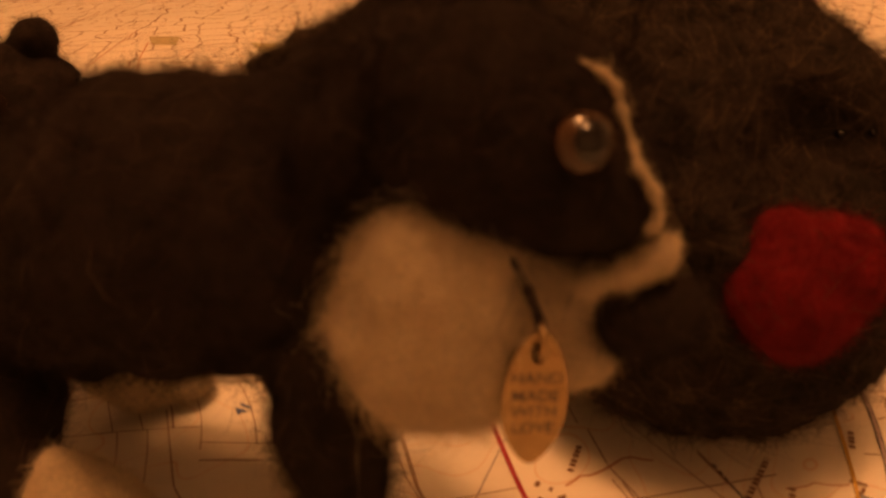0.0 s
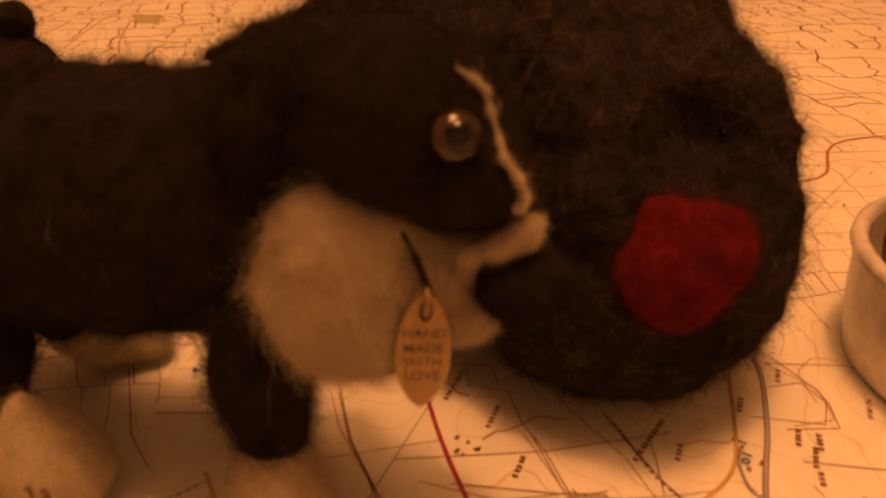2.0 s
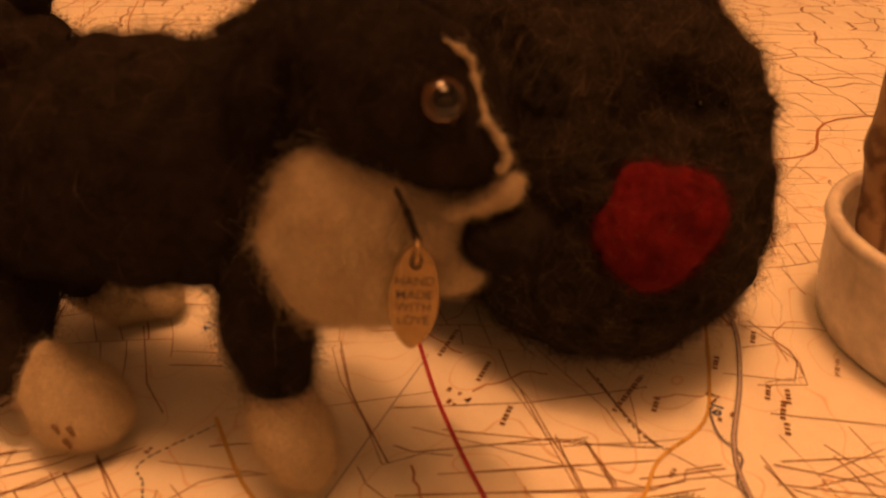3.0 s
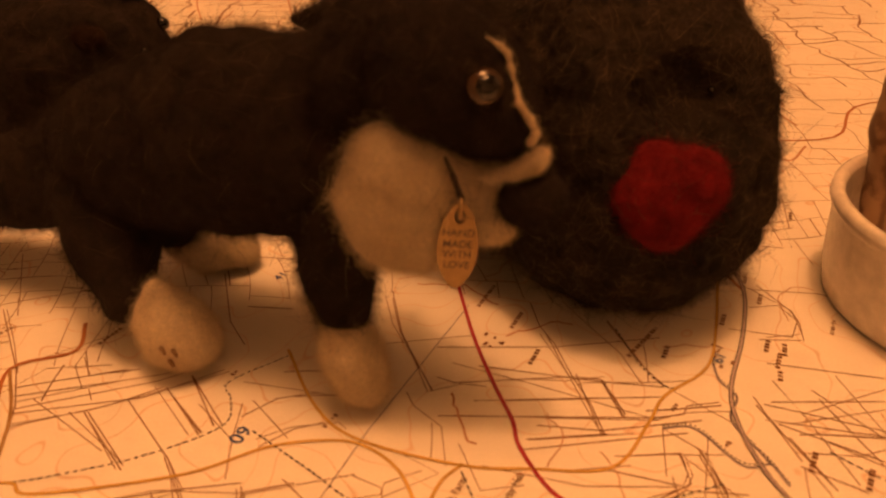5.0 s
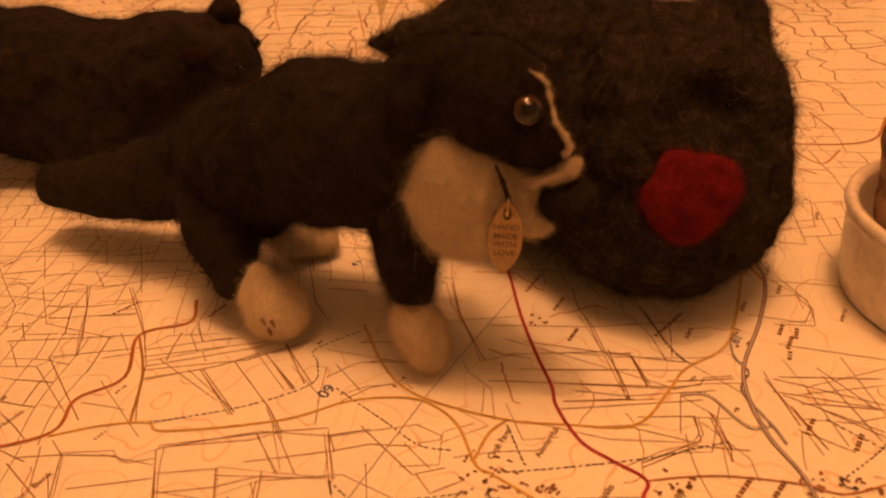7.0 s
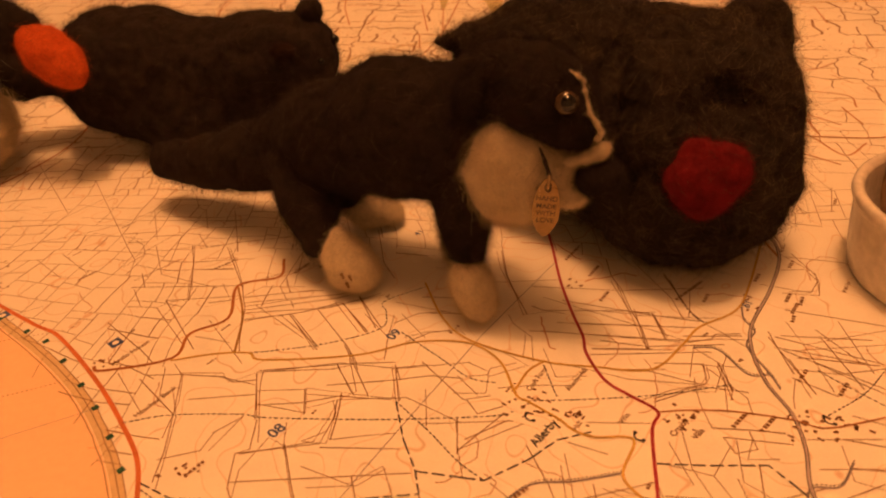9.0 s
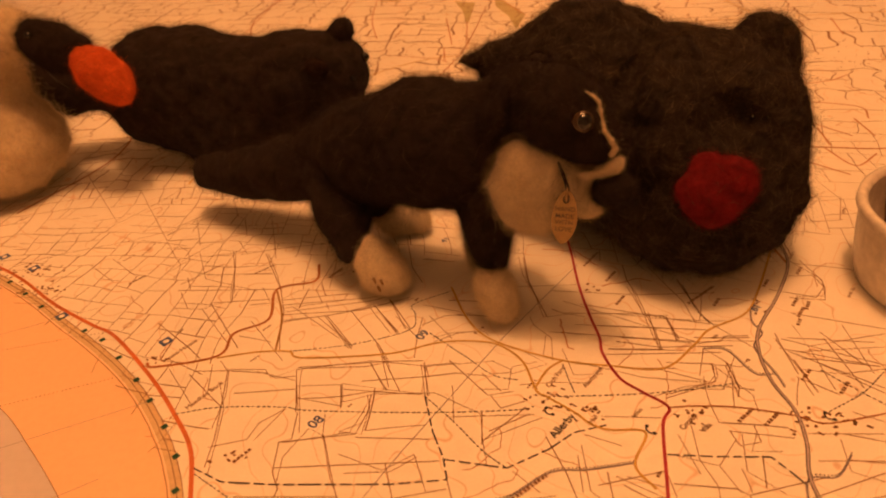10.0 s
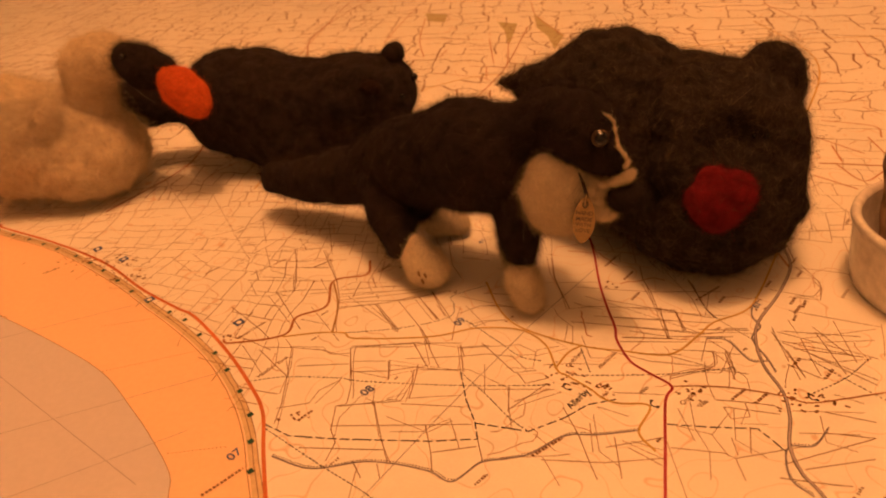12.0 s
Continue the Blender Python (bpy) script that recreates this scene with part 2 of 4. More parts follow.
def fuzz(mesh, count, length, width, seed, lift=0.5, keep=None):
    """Loose curling fibres standing off a felted skin. Lengths in millimetres."""
    rng = np.random.default_rng(seed)
    mesh.calc_loop_triangles()
    nv = len(mesh.vertices)
    co = np.empty(nv * 3, dtype=np.float32)
    mesh.vertices.foreach_get("co", co)
    co = co.reshape(-1, 3)
    tri = np.array([t.vertices for t in mesh.loop_triangles])
    a, b, c = co[tri[:, 0]], co[tri[:, 1]], co[tri[:, 2]]
    cr = np.cross(b - a, c - a)
    area = np.linalg.norm(cr, axis=1) + 1e-12
    pick = rng.choice(len(tri), size=count, p=area / area.sum())
    n = cr[pick] / area[pick][:, None]
    u, v = rng.random(count), rng.random(count)
    flip = u + v > 1
    u[flip], v[flip] = 1 - u[flip], 1 - v[flip]
    p = a[pick] + (b - a)[pick] * u[:, None] + (c - a)[pick] * v[:, None]
    if keep is not None:
        ok = np.array([keep(q) for q in p * 1000])
        p, n = p[ok], n[ok]
        count = len(p)
    t = rng.normal(size=(count, 3))
    t -= n * (t * n).sum(1)[:, None]
    t /= np.linalg.norm(t, axis=1)[:, None]
    s = np.cross(n, t)
    ln = length * 0.001 * rng.lognormal(-0.15, 0.45, count)[:, None]
    up = lift * rng.random(count)[:, None] + 0.08
    bend = rng.normal(0, 0.5, (count, 1))
    rows = []
    w = width * 0.001 * (0.6 + 0.8 * rng.random((count, 1)))
    for f, ww in ((0.0, 1.0), (0.35, 1.0), (0.7, 0.8), (1.0, 0.3)):
        arc = n * (up * ln * (f - 0.55 * f * f) * 1.6 - 0.0001) + t * ln * f * 0.85 + s * bend * ln * f * f
        side = np.cross(n + 0.6 * s, t)
        side /= np.linalg.norm(side, axis=1)[:, None]
        rows += [p + arc - side * w * ww / 2, p + arc + side * w * ww / 2]
    verts = np.stack(rows, axis=1).reshape(-1, 3)
    i = np.arange(count)[:, None] * 8
    faces = np.concatenate([i + np.array([0, 1, 3, 2]), i + np.array([2, 3, 5, 4]), i + np.array([4, 5, 7, 6])])
    me = bpy.data.meshes.new("fuzz")
    me.from_pydata(verts.tolist(), [], faces.tolist())
    return me


# ---------------------------------------------------------------- the room and the table
def room():
    x0, x1, y0, y1, z0, z1 = -1.9, 1.7, -1.6, 1.9, -0.75, 1.75
    for name, dims, mat in (("wall_north", (x0, y1, z0, x1, y1 + 0.1, z1), WALL_PAINT), ("wall_south", (x0, y0 - 0.1, z0, x1, y0, z1), WALL_PAINT),
                            ("wall_east", (x1, y0 - 0.1, z0, x1 + 0.1, y1 + 0.1, z1), WALL_PAINT), ("wall_west", (x0 - 0.1, y0 - 0.1, z0, x0, y1 + 0.1, z1), WALL_PAINT),
                            ("ceiling", (x0 - 0.1, y0 - 0.1, z1, x1 + 0.1, y1 + 0.1, z1 + 0.1), CEILING_PAINT),
                            ("floor", (x0 - 0.1, y0 - 0.1, z0 - 0.1, x1 + 0.1, y1 + 0.1, z0), FLOOR_WOOD)):
        tagged(part(name, box(*dims), mat), "plain painted " + name.split("_")[0] + " of the room", name.split("_")[0], kind="structure")


def table():
    t = thing("table", "brown wooden table wholly covered by a map", "table", pose(-0.1, 0.26, -0.75))
    part("tabletop", box(-0.78, -0.52, 0.715, 0.78, 0.52, 0.7496, 0.004), TABLE_WOOD, t)
    for sx in (-1, 1):
        for sy in (-1, 1):
            part("leg", box(sx * 0.70 - 0.03, sy * 0.44 - 0.03, 0, sx * 0.70 + 0.03, sy * 0.44 + 0.03, 0.715, 0.003), TABLE_WOOD, t)


room()
table()


# ---------------------------------------------------------------- the map: short strokes in tenths of a millimetre
def curve_points(pts, rounded=True, steps=6):
    """A soft line through a few corner points given in tenths of a millimetre, as metres."""
    p = [Vector((x, y)) * 1e-4 for x, y in pts]
    if not rounded or len(p) < 3:
        return p
    out = []
    q = [p[0] * 2 - p[1]] + p + [p[-1] * 2 - p[-2]]
    for a, b, c, d in zip(q, q[1:], q[2:], q[3:]):
        for i in range(steps):
            t = i / steps
            out.append(0.5 * (2 * b + (c - a) * t + (2 * a - 5 * b + 4 * c - d) * t * t + (3 * b - a - 3 * c + d) * t ** 3))
    return out + [p[-1]]


def strip(bm, pts, width, z, dash=0.0, gap=0.0):
    """A printed stroke along pts. width, dash and gap in metres."""
    if dash:
        at, along = 0.0, []
        for a, b in zip(pts, pts[1:]):
            n = max(1, int((b - a).length / (dash / 3)))
            along += [a.lerp(b, i / n) for i in range(n)]
        along.append(pts[-1])
        run = []
        for a, b in zip(along, along[1:]):
            if at % (dash + gap) < dash:
                run += [b] if run else [a, b]
            elif run:
                strip(bm, run, width, z)
                run = []
            at += (b - a).length
        if len(run) > 1:
            strip(bm, run, width, z)
        return
    pts = [p for i, p in enumerate(pts) if i == 0 or (p - pts[i - 1]).length > 1e-6]
    if len(pts) < 2:
        return
    last = None
    for i, p in enumerate(pts):
        d = (pts[min(i + 1, len(pts) - 1)] - pts[max(i - 1, 0)]).normalized()
        s = Vector((-d.y, d.x)) * width / 2
        pair = bm.verts.new((*(p + s), z)), bm.verts.new((*(p - s), z))
        if last:
            bm.faces.new((last[0], last[1], pair[1], pair[0]))
        last = pair


SAND_EDGE = [(-8000, 3050), (-4500, 1430), (-2578, 517), (-2321, 391), (-1946, 219), (-1560, -37), (-1340, -213), (-1146, -368), (-988, -519), (-861, -676), (-776, -814), (-713, -956), (-674, -1050), (-623, -1176), (-560, -1500), (-520, -2000)]
SEA_EDGE = [(-8000, 2300), (-4500, 800), (-2093, -160), (-1899, -240), (-1573, -414), (-1329, -564), (-1158, -720), (-1025, -855), (-923, -975), (-893, -1051), (-834, -1179), (-760, -1500), (-700, -2000)]
COAST_ROAD = [(-8000, 3130), (-4500, 1510), (-2557, 570), (-2368, 462), (-2059, 321), (-1800, 186), (-1613, 66), (-1419, -91), (-1230, -218), (-1131, -280), (-952, -464), (-823, -623), (-742, -744), (-691, -898), (-638, -1049), (-588, -1175), (-500, -1600)]
ROADS = [
    ("red_road", RED_INK, 0.62, [(215, 420), (232, 290), (250, 185), (260, 61), (261, -141), (272, -289), (285, -393), (283, -457), (310, -555), (357, -610), (407, -665), (381, -721), (350, -901), (326, -1043), (300, -1217), (270, -1600)]),
    ("orange_road", ORANGE_INK, 0.75, [(-568, 51), (-565, -46), (-681, -80), (-671, -235), (-761, -296), (-779, -394), (-949, -429), (-981, -411)]),
    ("orange_road", ORANGE_INK, 0.3, [(407, -665), (485, -665), (571, -675), (686, -708), (741, -735), (844, -720), (964, -696), (1400, -620)]),
    ("yellow_road", YELLOW_INK, 0.45, [(-780, -403), (-670, -386), (-578, -389), (-531, -420), (-292, -420), (-151, -382), (-34, -387), (27, -418), (74, -483), (98, -587), (121, -610)]),
    ("yellow_road", YELLOW_INK, 0.45, [(-124, -119), (-72, -288), (1, -388), (170, -478), (292, -508), (426, -528), (523, -444), (581, -382), (692, -323), (763, -219), (867, -19)]),
    ("yellow_road", YELLOW_INK, 0.45, [(98, -574), (135, -511), (179, -478)]),
    ("yellow_road", YELLOW_INK, 0.45, [(121, -610), (187, -672), (215, -707), (257, -729), (337, -741), (295, -834), (327, -901)]),
    ("lane", BROWN_INK, 0.5, [(-679, -88), (-632, -230), (-616, -388)]),
    ("orange_road", ORANGE_INK, 0.6, [(-518, 224), (-420, 520), (-300, 900), (-330, 1500), (-100, 2300), (60, 3300)]),
    ("yellow_road", YELLOW_INK, 0.7, [(867, -19), (1000, 300), (1080, 800), (1400, 1300), (1700, 2100), (1600, 3000)]),
    ("orange_road", ORANGE_INK, 0.8, [(-1900, 560), (-1700, 1100), (-1800, 1900), (-1500, 2600), (-1650, 3600), (-1300, 5200)]),
    ("yellow_road", YELLOW_INK, 0.7, [(-1242, 727), (-1150, 1500), (-700, 1900), (-200, 2200), (500, 2000), (1100, 2500), (2600, 2400)]),
    ("orange_road", ORANGE_INK, 0.8, [(1250, 700), (1600, 650), (1900, 900), (2600, 800)]),
]
RAIL = [(1000, 420), (960, 250), (915, 92), (898, -76), (814, -237), (713, -382), (679, -477), (672, -589), (690, -693), (679, -788), (649, -884), (651, -972), (680, -1053), (760, -1400)]
STREAMS = [
    [(-664, -913), (-546, -956), (-416, -933), (-326, -941), (-235, -965), (-176, -997), (-109, -937), (-45, -924), (19, -906), (108, -846), (194, -843), (296, -828)],
    [(712, -309), (700, -360), (710, -410), (672, -463), (690, -566), (695, -614)],
    [(758, -828), (706, -884), (653, -884), (629, -920), (621, -989), (655, -1037)],
    [(544, -458), (600, -470), (640, -560), (690, -566)],
]
PATHS = [
    [(561, -174), (570, -299), (590, -353), (612, -370)],
    [(-825, -618), (-714, -600), (-546, -609), (-473, -625), (-203, -648), (39, -653), (95, -640)],
    [(-710, -815), (-535, -937), (-398, -1027), (-333, -1077)],
    [(-182, -592), (-103, -690), (-39, -779), (13, -831)],
    [(-593, -389), (-519, -386), (-372, -367), (-238, -318), (-228, -249), (-237, -199), (-124, -140)],
    [(-181, -339), (-77, -450), (-8, -525), (58, -548)],
    [(174, -494), (187, -577), (193, -606)],
    [(121, -612), (279, -616), (435, -612), (592, -592)],
    [(800, -560), (860, -640), (960, -760)],
    [(763, -700), (870, -640), (960, -560)],
]
TRACKS = [
    [(-716, -798), (-638, -841), (-508, -854), (-246, -864), (-120, -857)],
    [(-120, -857), (-130, -795), (-158, -712), (-182, -592)],
    [(-130, -799), (13, -831), (111, -781), (175, -733), (252, -714)],
    [(370, -808), (466, -819), (589, -826), (619, -874), (634, -902)],
]
HEDGES = [
    [(-739, -512), (-701, -605), (-687, -726), (-678, -815)], [(-508, -854), (-510, -774), (-463, -684), (-424, -712)],
    [(-424, -712), (-387, -839), (-341, -937)], [(-520, -729), (-360, -704), (-336, -638), (-319, -576), (-392, -600), (-402, -535), (-527, -532)],
    [(-539, -471), (-504, -625)], [(-650, -468), (-535, -510)], [(-310, -428), (-279, -552), (-319, -576)],
    [(-319, -576), (-158, -580), (-32, -668)], [(-357, -828), (-250, -829), (-192, -788)],
    [(211, -487), (366, -557), (517, -585)], [(444, -722), (437, -825), (456, -901), (440, -989)],
    [(584, -563), (556, -679)], [(507, -561), (544, -458)], [(544, -458), (593, -525), (587, -611)], [(-199, -466), (-182, -592)],
]
HEDGES_FAR = [
    [(-120, -666), (86, -670)], [(480, -60), (510, -155), (544, -255), (551, -346)], [(-505, 137), (-552, -95), (-519, -168)],
    [(-1772, 910), (-1435, 444)], [(-1994, 441), (-1998, 547), (-1906, 239)], [(-1657, 412), (-1440, 394), (-1305, 591), (-1242, 727)],
    [(-1304, 151), (-1270, 284), (-1079, 223)], [(-40, -736), (-31, -821)], [(-465, 13), (-681, -80)],
    [(-1016, 174), (-941, 4), (-744, -84)], [(186, -771), (189, -900), (238, -955)], [(249, -863), (345, -928)], [(47, -919), (85, -1008)],
    [(902, -76), (956, -181), (933, -259), (855, -255)],
]

HEDGES_WEST = [
    [(-1092, 319), (-1087, 413), (-1036, 438)],
    [(-991, 534), (-946, 422), (-913, 400), (-871, 268), (-895, 243), (-841, 150)],
    [(-806, 383), (-742, 162)],
    [(-1105, 416), (-1029, 221)],
    [(-1083, 59), (-1038, 128), (-1061, 184), (-1099, 218), (-1151, 212)],
    [(-1050, 156), (-969, 143), (-882, 157), (-857, 62), (-837, -59), (-816, -138), (-862, -142), (-898, -167), (-990, -154)],
    [(-898, -167), (-759, -351)],
    [(-761, 138), (-700, 2), (-662, -96)],
    [(-1000, -69), (-947, -160)],
    [(-939, 25), (-711, 15)],
    [(-636, -184), (-455, -158), (-447, -127)],
    [(-626, -244), (-493, -233), (-238, -167)],
    [(-541, -68), (-515, -128)],
]
HEDGES_SHADE = [
    [(-506, -171), (-493, -204)],
    [(-500, -232), (-407, -389)],
    [(-356, -192), (-275, -328)],
    [(-312, -167), (-252, -313)],
    [(-325, -374), (-283, -476)],
    [(-174, -360), (-113, -341), (-26, -344), (-14, -363)],
    [(-208, -203), (-49, -265)],
    [(91, 32), (97, -70), (128, -188), (143, -292), (215, -283), (258, -299)],
    [(104, -287), (113, -326), (156, -386), (150, -477)],
    [(205, -220), (335, -300), (444, -372), (545, -439)],
    [(184, -363), (540, -438)],
    [(226, -332), (458, -365)],
    [(303, -444), (489, -462)],
    [(400, -162), (421, -292), (429, -423), (437, -458)],
    [(478, -320), (484, -422)],
]
HEDGES_VILLAGE = [
    [(553, -139), (577, -314), (597, -365), (676, -473)],
    [(337, -290), (410, -310), (487, -311)],
    [(64, -135), (258, -141)],
    [(67, -426), (136, -491), (36, -524)],
    [(180, -432), (198, -537), (271, -539)],
    [(-37, -515), (10, -585)],
    [(-9, -519), (36, -517), (44, -495), (109, -480)],
    [(587, -519), (587, -615)],
    [(556, -522), (550, -567), (532, -587), (455, -599), (370, -630)],
    [(540, -438), (598, -429), (690, -441)],
    [(-1432, 688), (-1099, 156), (-1059, 99), (-1042, -4)],
    [(-952, 599), (-1185, 339), (-1333, 276), (-1544, 221), (-1694, 145)],
    [(-1364, 402), (-1125, 353), (-793, 314)],
]
HEDGES_COAST = [
    [(-1065, 117), (-966, 255), (-853, 223)],
    [(-949, 233), (-935, 52)],
    [(-731, -65), (-681, -160), (-606, -92), (-478, -104)],
    [(-855, 44), (-818, -88)],
    [(-606, -181), (-441, -342)],
    [(-723, -241), (-586, -429)],
    [(-527, -230), (-405, -370)],
    [(-378, -187), (-296, -328)],
    [(-311, -164), (-241, -307)],
    [(-512, -597), (-539, -467), (-603, -496), (-627, -461), (-740, -453)],
    [(-539, -467), (-332, -446), (-176, -480)],
    [(-393, -614), (-405, -530), (-290, -559), (-340, -446)],
    [(-290, -559), (-171, -587), (-191, -479)],
    [(-393, -614), (-517, -576)],
    [(-332, -577), (-320, -618), (-334, -675), (-387, -700)],
    [(-431, -641), (-424, -725)],
]
HEDGES_MIDDLE = [
    [(-538, -615), (-593, -716)],
    [(-904, -442), (-790, -590)],
    [(-766, -416), (-728, -465), (-710, -554), (-712, -673)],
    [(-1327, 162), (-1197, 44)],
    [(-1397, 133), (-1265, 17)],
    [(-409, -551), (-193, -585), (-184, -479), (-3, -469)],
    [(-43, -663), (-38, -745), (106, -681)],
    [(-10, -469), (40, -506), (29, -579), (-49, -574)],
    [(-387, -700), (-330, -712), (-320, -618)],
    [(198, -740), (276, -778)],
    [(497, -608), (550, -612), (614, -491)],
    [(408, -751), (428, -866)],
    [(618, -811), (554, -808), (585, -751)],
    [(-287, -250), (-213, -360)],
    [(-186, -258), (-118, -367)],
    [(348, -521), (457, -529)],
    [(558, -536), (613, -637), (607, -691)],
]
HEDGES_SOUTH = [
    [(742, -549), (843, -576), (964, -564)],
    [(772, -488), (1003, -484)],
    [(747, -589), (750, -646)],
    [(799, -378), (806, -469), (1028, -431)],
    [(806, -469), (807, -631)],
    [(924, -388), (919, -581)],
    [(813, -703), (878, -741)],
    [(691, -763), (863, -773)],
    [(754, -783), (738, -873), (799, -904)],
    [(684, -841), (826, -848)],
    [(549, -755), (527, -863), (585, -922)],
    [(389, -811), (474, -845), (498, -918)],
    [(474, -845), (532, -771)],
    [(174, -800), (173, -903)],
    [(272, -865), (346, -897)],
    [(-198, -781), (-166, -888)],
    [(-377, -771), (-269, -824), (-198, -781)],
    [(25, -838), (81, -899)],
]


FIELDS_WEST = [
    [(-1014, -57), (-665, -81)], [(-1006, 16), (-971, -60)], [(-881, -135), (-732, -362)], [(-881, -135), (-663, -132)], [(-892, 164), (-852, 42), (-812, -140)],
    [(-646, -167), (-365, -152), (-263, -108)], [(-635, -216), (-395, -214), (-249, -159)], [(-496, -240), (-398, -392)], [(-356, -194), (-272, -327)], [(-309, -172), (-237, -315)],
    [(-1017, -226), (-875, -355), (-819, -414)], [(-927, -395), (-802, -469)], [(-838, -468), (-710, -598)], [(-1016, -21), (-908, 85)],
]
FIELDS_MIDDLE = [
    [(-824, -455), (-733, -459), (-621, -476), (-590, -498), (-534, -493)], [(-538, -472), (-508, -628)], [(-733, -459), (-710, -598), (-694, -712), (-692, -796)], [(-690, -550), (-528, -544)],
    [(-517, -581), (-404, -580), (-316, -564), (-248, -578)], [(-406, -536), (-395, -620)], [(-337, -457), (-283, -565)], [(-329, -376), (-250, -566)], [(-537, -459), (-295, -451), (-192, -455)],
    [(-191, -463), (-175, -592)], [(-354, -525), (-187, -519), (-105, -510), (-23, -526)], [(-124, -458), (-24, -597), (39, -588)], [(-16, -598), (7, -644), (69, -623)],
]
FIELDS_NEAR = [
    [(-538, -616), (-594, -660), (-612, -714), (-703, -734)], [(-503, -628), (-500, -717), (-530, -727), (-524, -819), (-501, -867), (-513, -931)],
    [(-530, -727), (-345, -710), (-323, -634), (-322, -575)], [(-423, -708), (-388, -821), (-347, -941)], [(-527, -805), (-140, -803)], [(-264, -804), (-240, -898), (-229, -967)],
    [(-598, -884), (-362, -893)], [(-235, -902), (-122, -882)], [(-123, -845), (-103, -935)], [(-343, -721), (-166, -736)], [(-39, -654), (-41, -759)], [(-41, -749), (68, -646)],
    [(-24, -718), (75, -668)], [(-441, -931), (-409, -986)], [(-375, -941), (-360, -986)],
]
FIELDS_ROADSIDE = [
    [(106, 24), (110, -100), (153, -292)], [(413, -170), (420, -293)], [(481, -325), (487, -421)], [(551, -147), (572, -287), (589, -359)], [(254, -238), (481, -325), (589, -359)],
    [(326, -413), (434, -445), (621, -453)], [(287, -464), (584, -477)], [(436, -294), (432, -457)], [(550, -524), (540, -583), (409, -623)], [(580, -526), (580, -640)],
    [(407, -634), (526, -594), (622, -619)], [(525, -746), (659, -775)], [(525, -746), (534, -791), (583, -783), (583, -734)],
]
FIELDS_SOUTH = [
    [(108, -742), (143, -849), (162, -937), (176, -990)], [(43, -927), (201, -937), (347, -922)], [(232, -851), (234, -987)], [(207, -886), (359, -853)], [(261, -887), (336, -947)],
    [(366, -888), (491, -907), (512, -924), (688, -884)], [(512, -924), (518, -992)], [(573, -820), (552, -908)], [(619, -942), (857, -861)], [(662, -958), (829, -927)], [(768, -768), (879, -807)],
    [(747, -841), (857, -861)],
]
FIELDS_EAST = [
    [(908, -91), (1048, -134), (1133, -203)], [(871, -154), (937, -158), (949, -221), (925, -279), (837, -259)], [(751, -434), (981, -565)], [(815, -330), (1041, -422)], [(750, -484), (945, -652)],
    [(808, -535), (936, -672)], [(735, -579), (811, -647)], [(735, -433), (763, -624)], [(856, -439), (874, -628)], [(1058, 191), (1056, 131)], [(965, 140), (1153, 142)],
    [(1100, 313), (1210, 293), (1144, 143)],
]
FIELDS_SHADE = [
    [(794, -215), (908, -265), (951, -213), (953, -182), (932, -77)], [(168, -255), (199, -278), (427, -300), (480, -318)], [(480, -318), (492, -416)], [(427, -300), (438, -376), (438, -458)],
    [(408, -51), (406, -137), (421, -199), (427, -300)], [(153, -359), (541, -432), (596, -433), (611, -413), (672, -415)], [(299, -442), (445, -455)], [(284, -342), (572, -383)],
    [(180, -166), (418, -208), (640, -218)], [(438, -506), (553, -519)], [(409, -528), (525, -585), (544, -563), (548, -518)],
]
FIELDS_MOOR = [
    [(584, -510), (590, -607), (576, -640)], [(742, -412), (741, -458), (743, -570)], [(733, -471), (917, -545)], [(766, -431), (972, -466)], [(857, -415), (909, -544)], [(752, -517), (765, -636)],
    [(-492, -235), (-397, -382)], [(-356, -191), (-277, -332)], [(-307, -174), (-253, -314)], [(-425, -213), (-322, -381), (-287, -453), (-347, -468), (-518, -464)], [(-187, -475), (-104, -470)],
    [(-187, -475), (-175, -522)], [(-205, -299), (-141, -262), (-63, -258)], [(-168, -379), (-106, -346), (-53, -340)],
]
FIELDS_TAIL = [
    [(-631, -203), (-377, -171), (-288, -141)], [(-627, -251), (-456, -225), (-362, -190)], [(-650, -141), (-443, -124)], [(-542, -50), (-517, -129), (-419, -128)],
    [(-284, 195), (-253, 1), (-215, -87)], [(-861, 143), (-739, 167), (-571, 185)], [(-815, 18), (-716, 10)], [(109, 49), (113, -105), (136, -224)], [(-750, -158), (-686, -152)],
    [(-750, 181), (-728, 108)], [(-769, 138), (-706, -1), (-668, -85), (-634, -194), (-616, -333), (-603, -389)],
]
LANES_FAR = [
    [(-1012, 3130), (-964, 3688), (-893, 4244)], [(-744, 3175), (-259, 3033)], [(-727, 3830), (-485, 3676)], [(-771, 3807), (-744, 3175), (-659, 2685)], [(-219, 3052), (-170, 2435)],
    [(-1628, 2867), (-1618, 3898), (-1592, 4722)], [(-553, 2317), (-260, 2171), (-189, 2101)], [(-325, 2414), (-54, 2324)], [(-216, 2387), (-206, 2126)], [(101, 4087), (135, 3593), (315, 2968)],
    [(-507, 2846), (-549, 2656)], [(-77, 2937), (-80, 2389)],
]
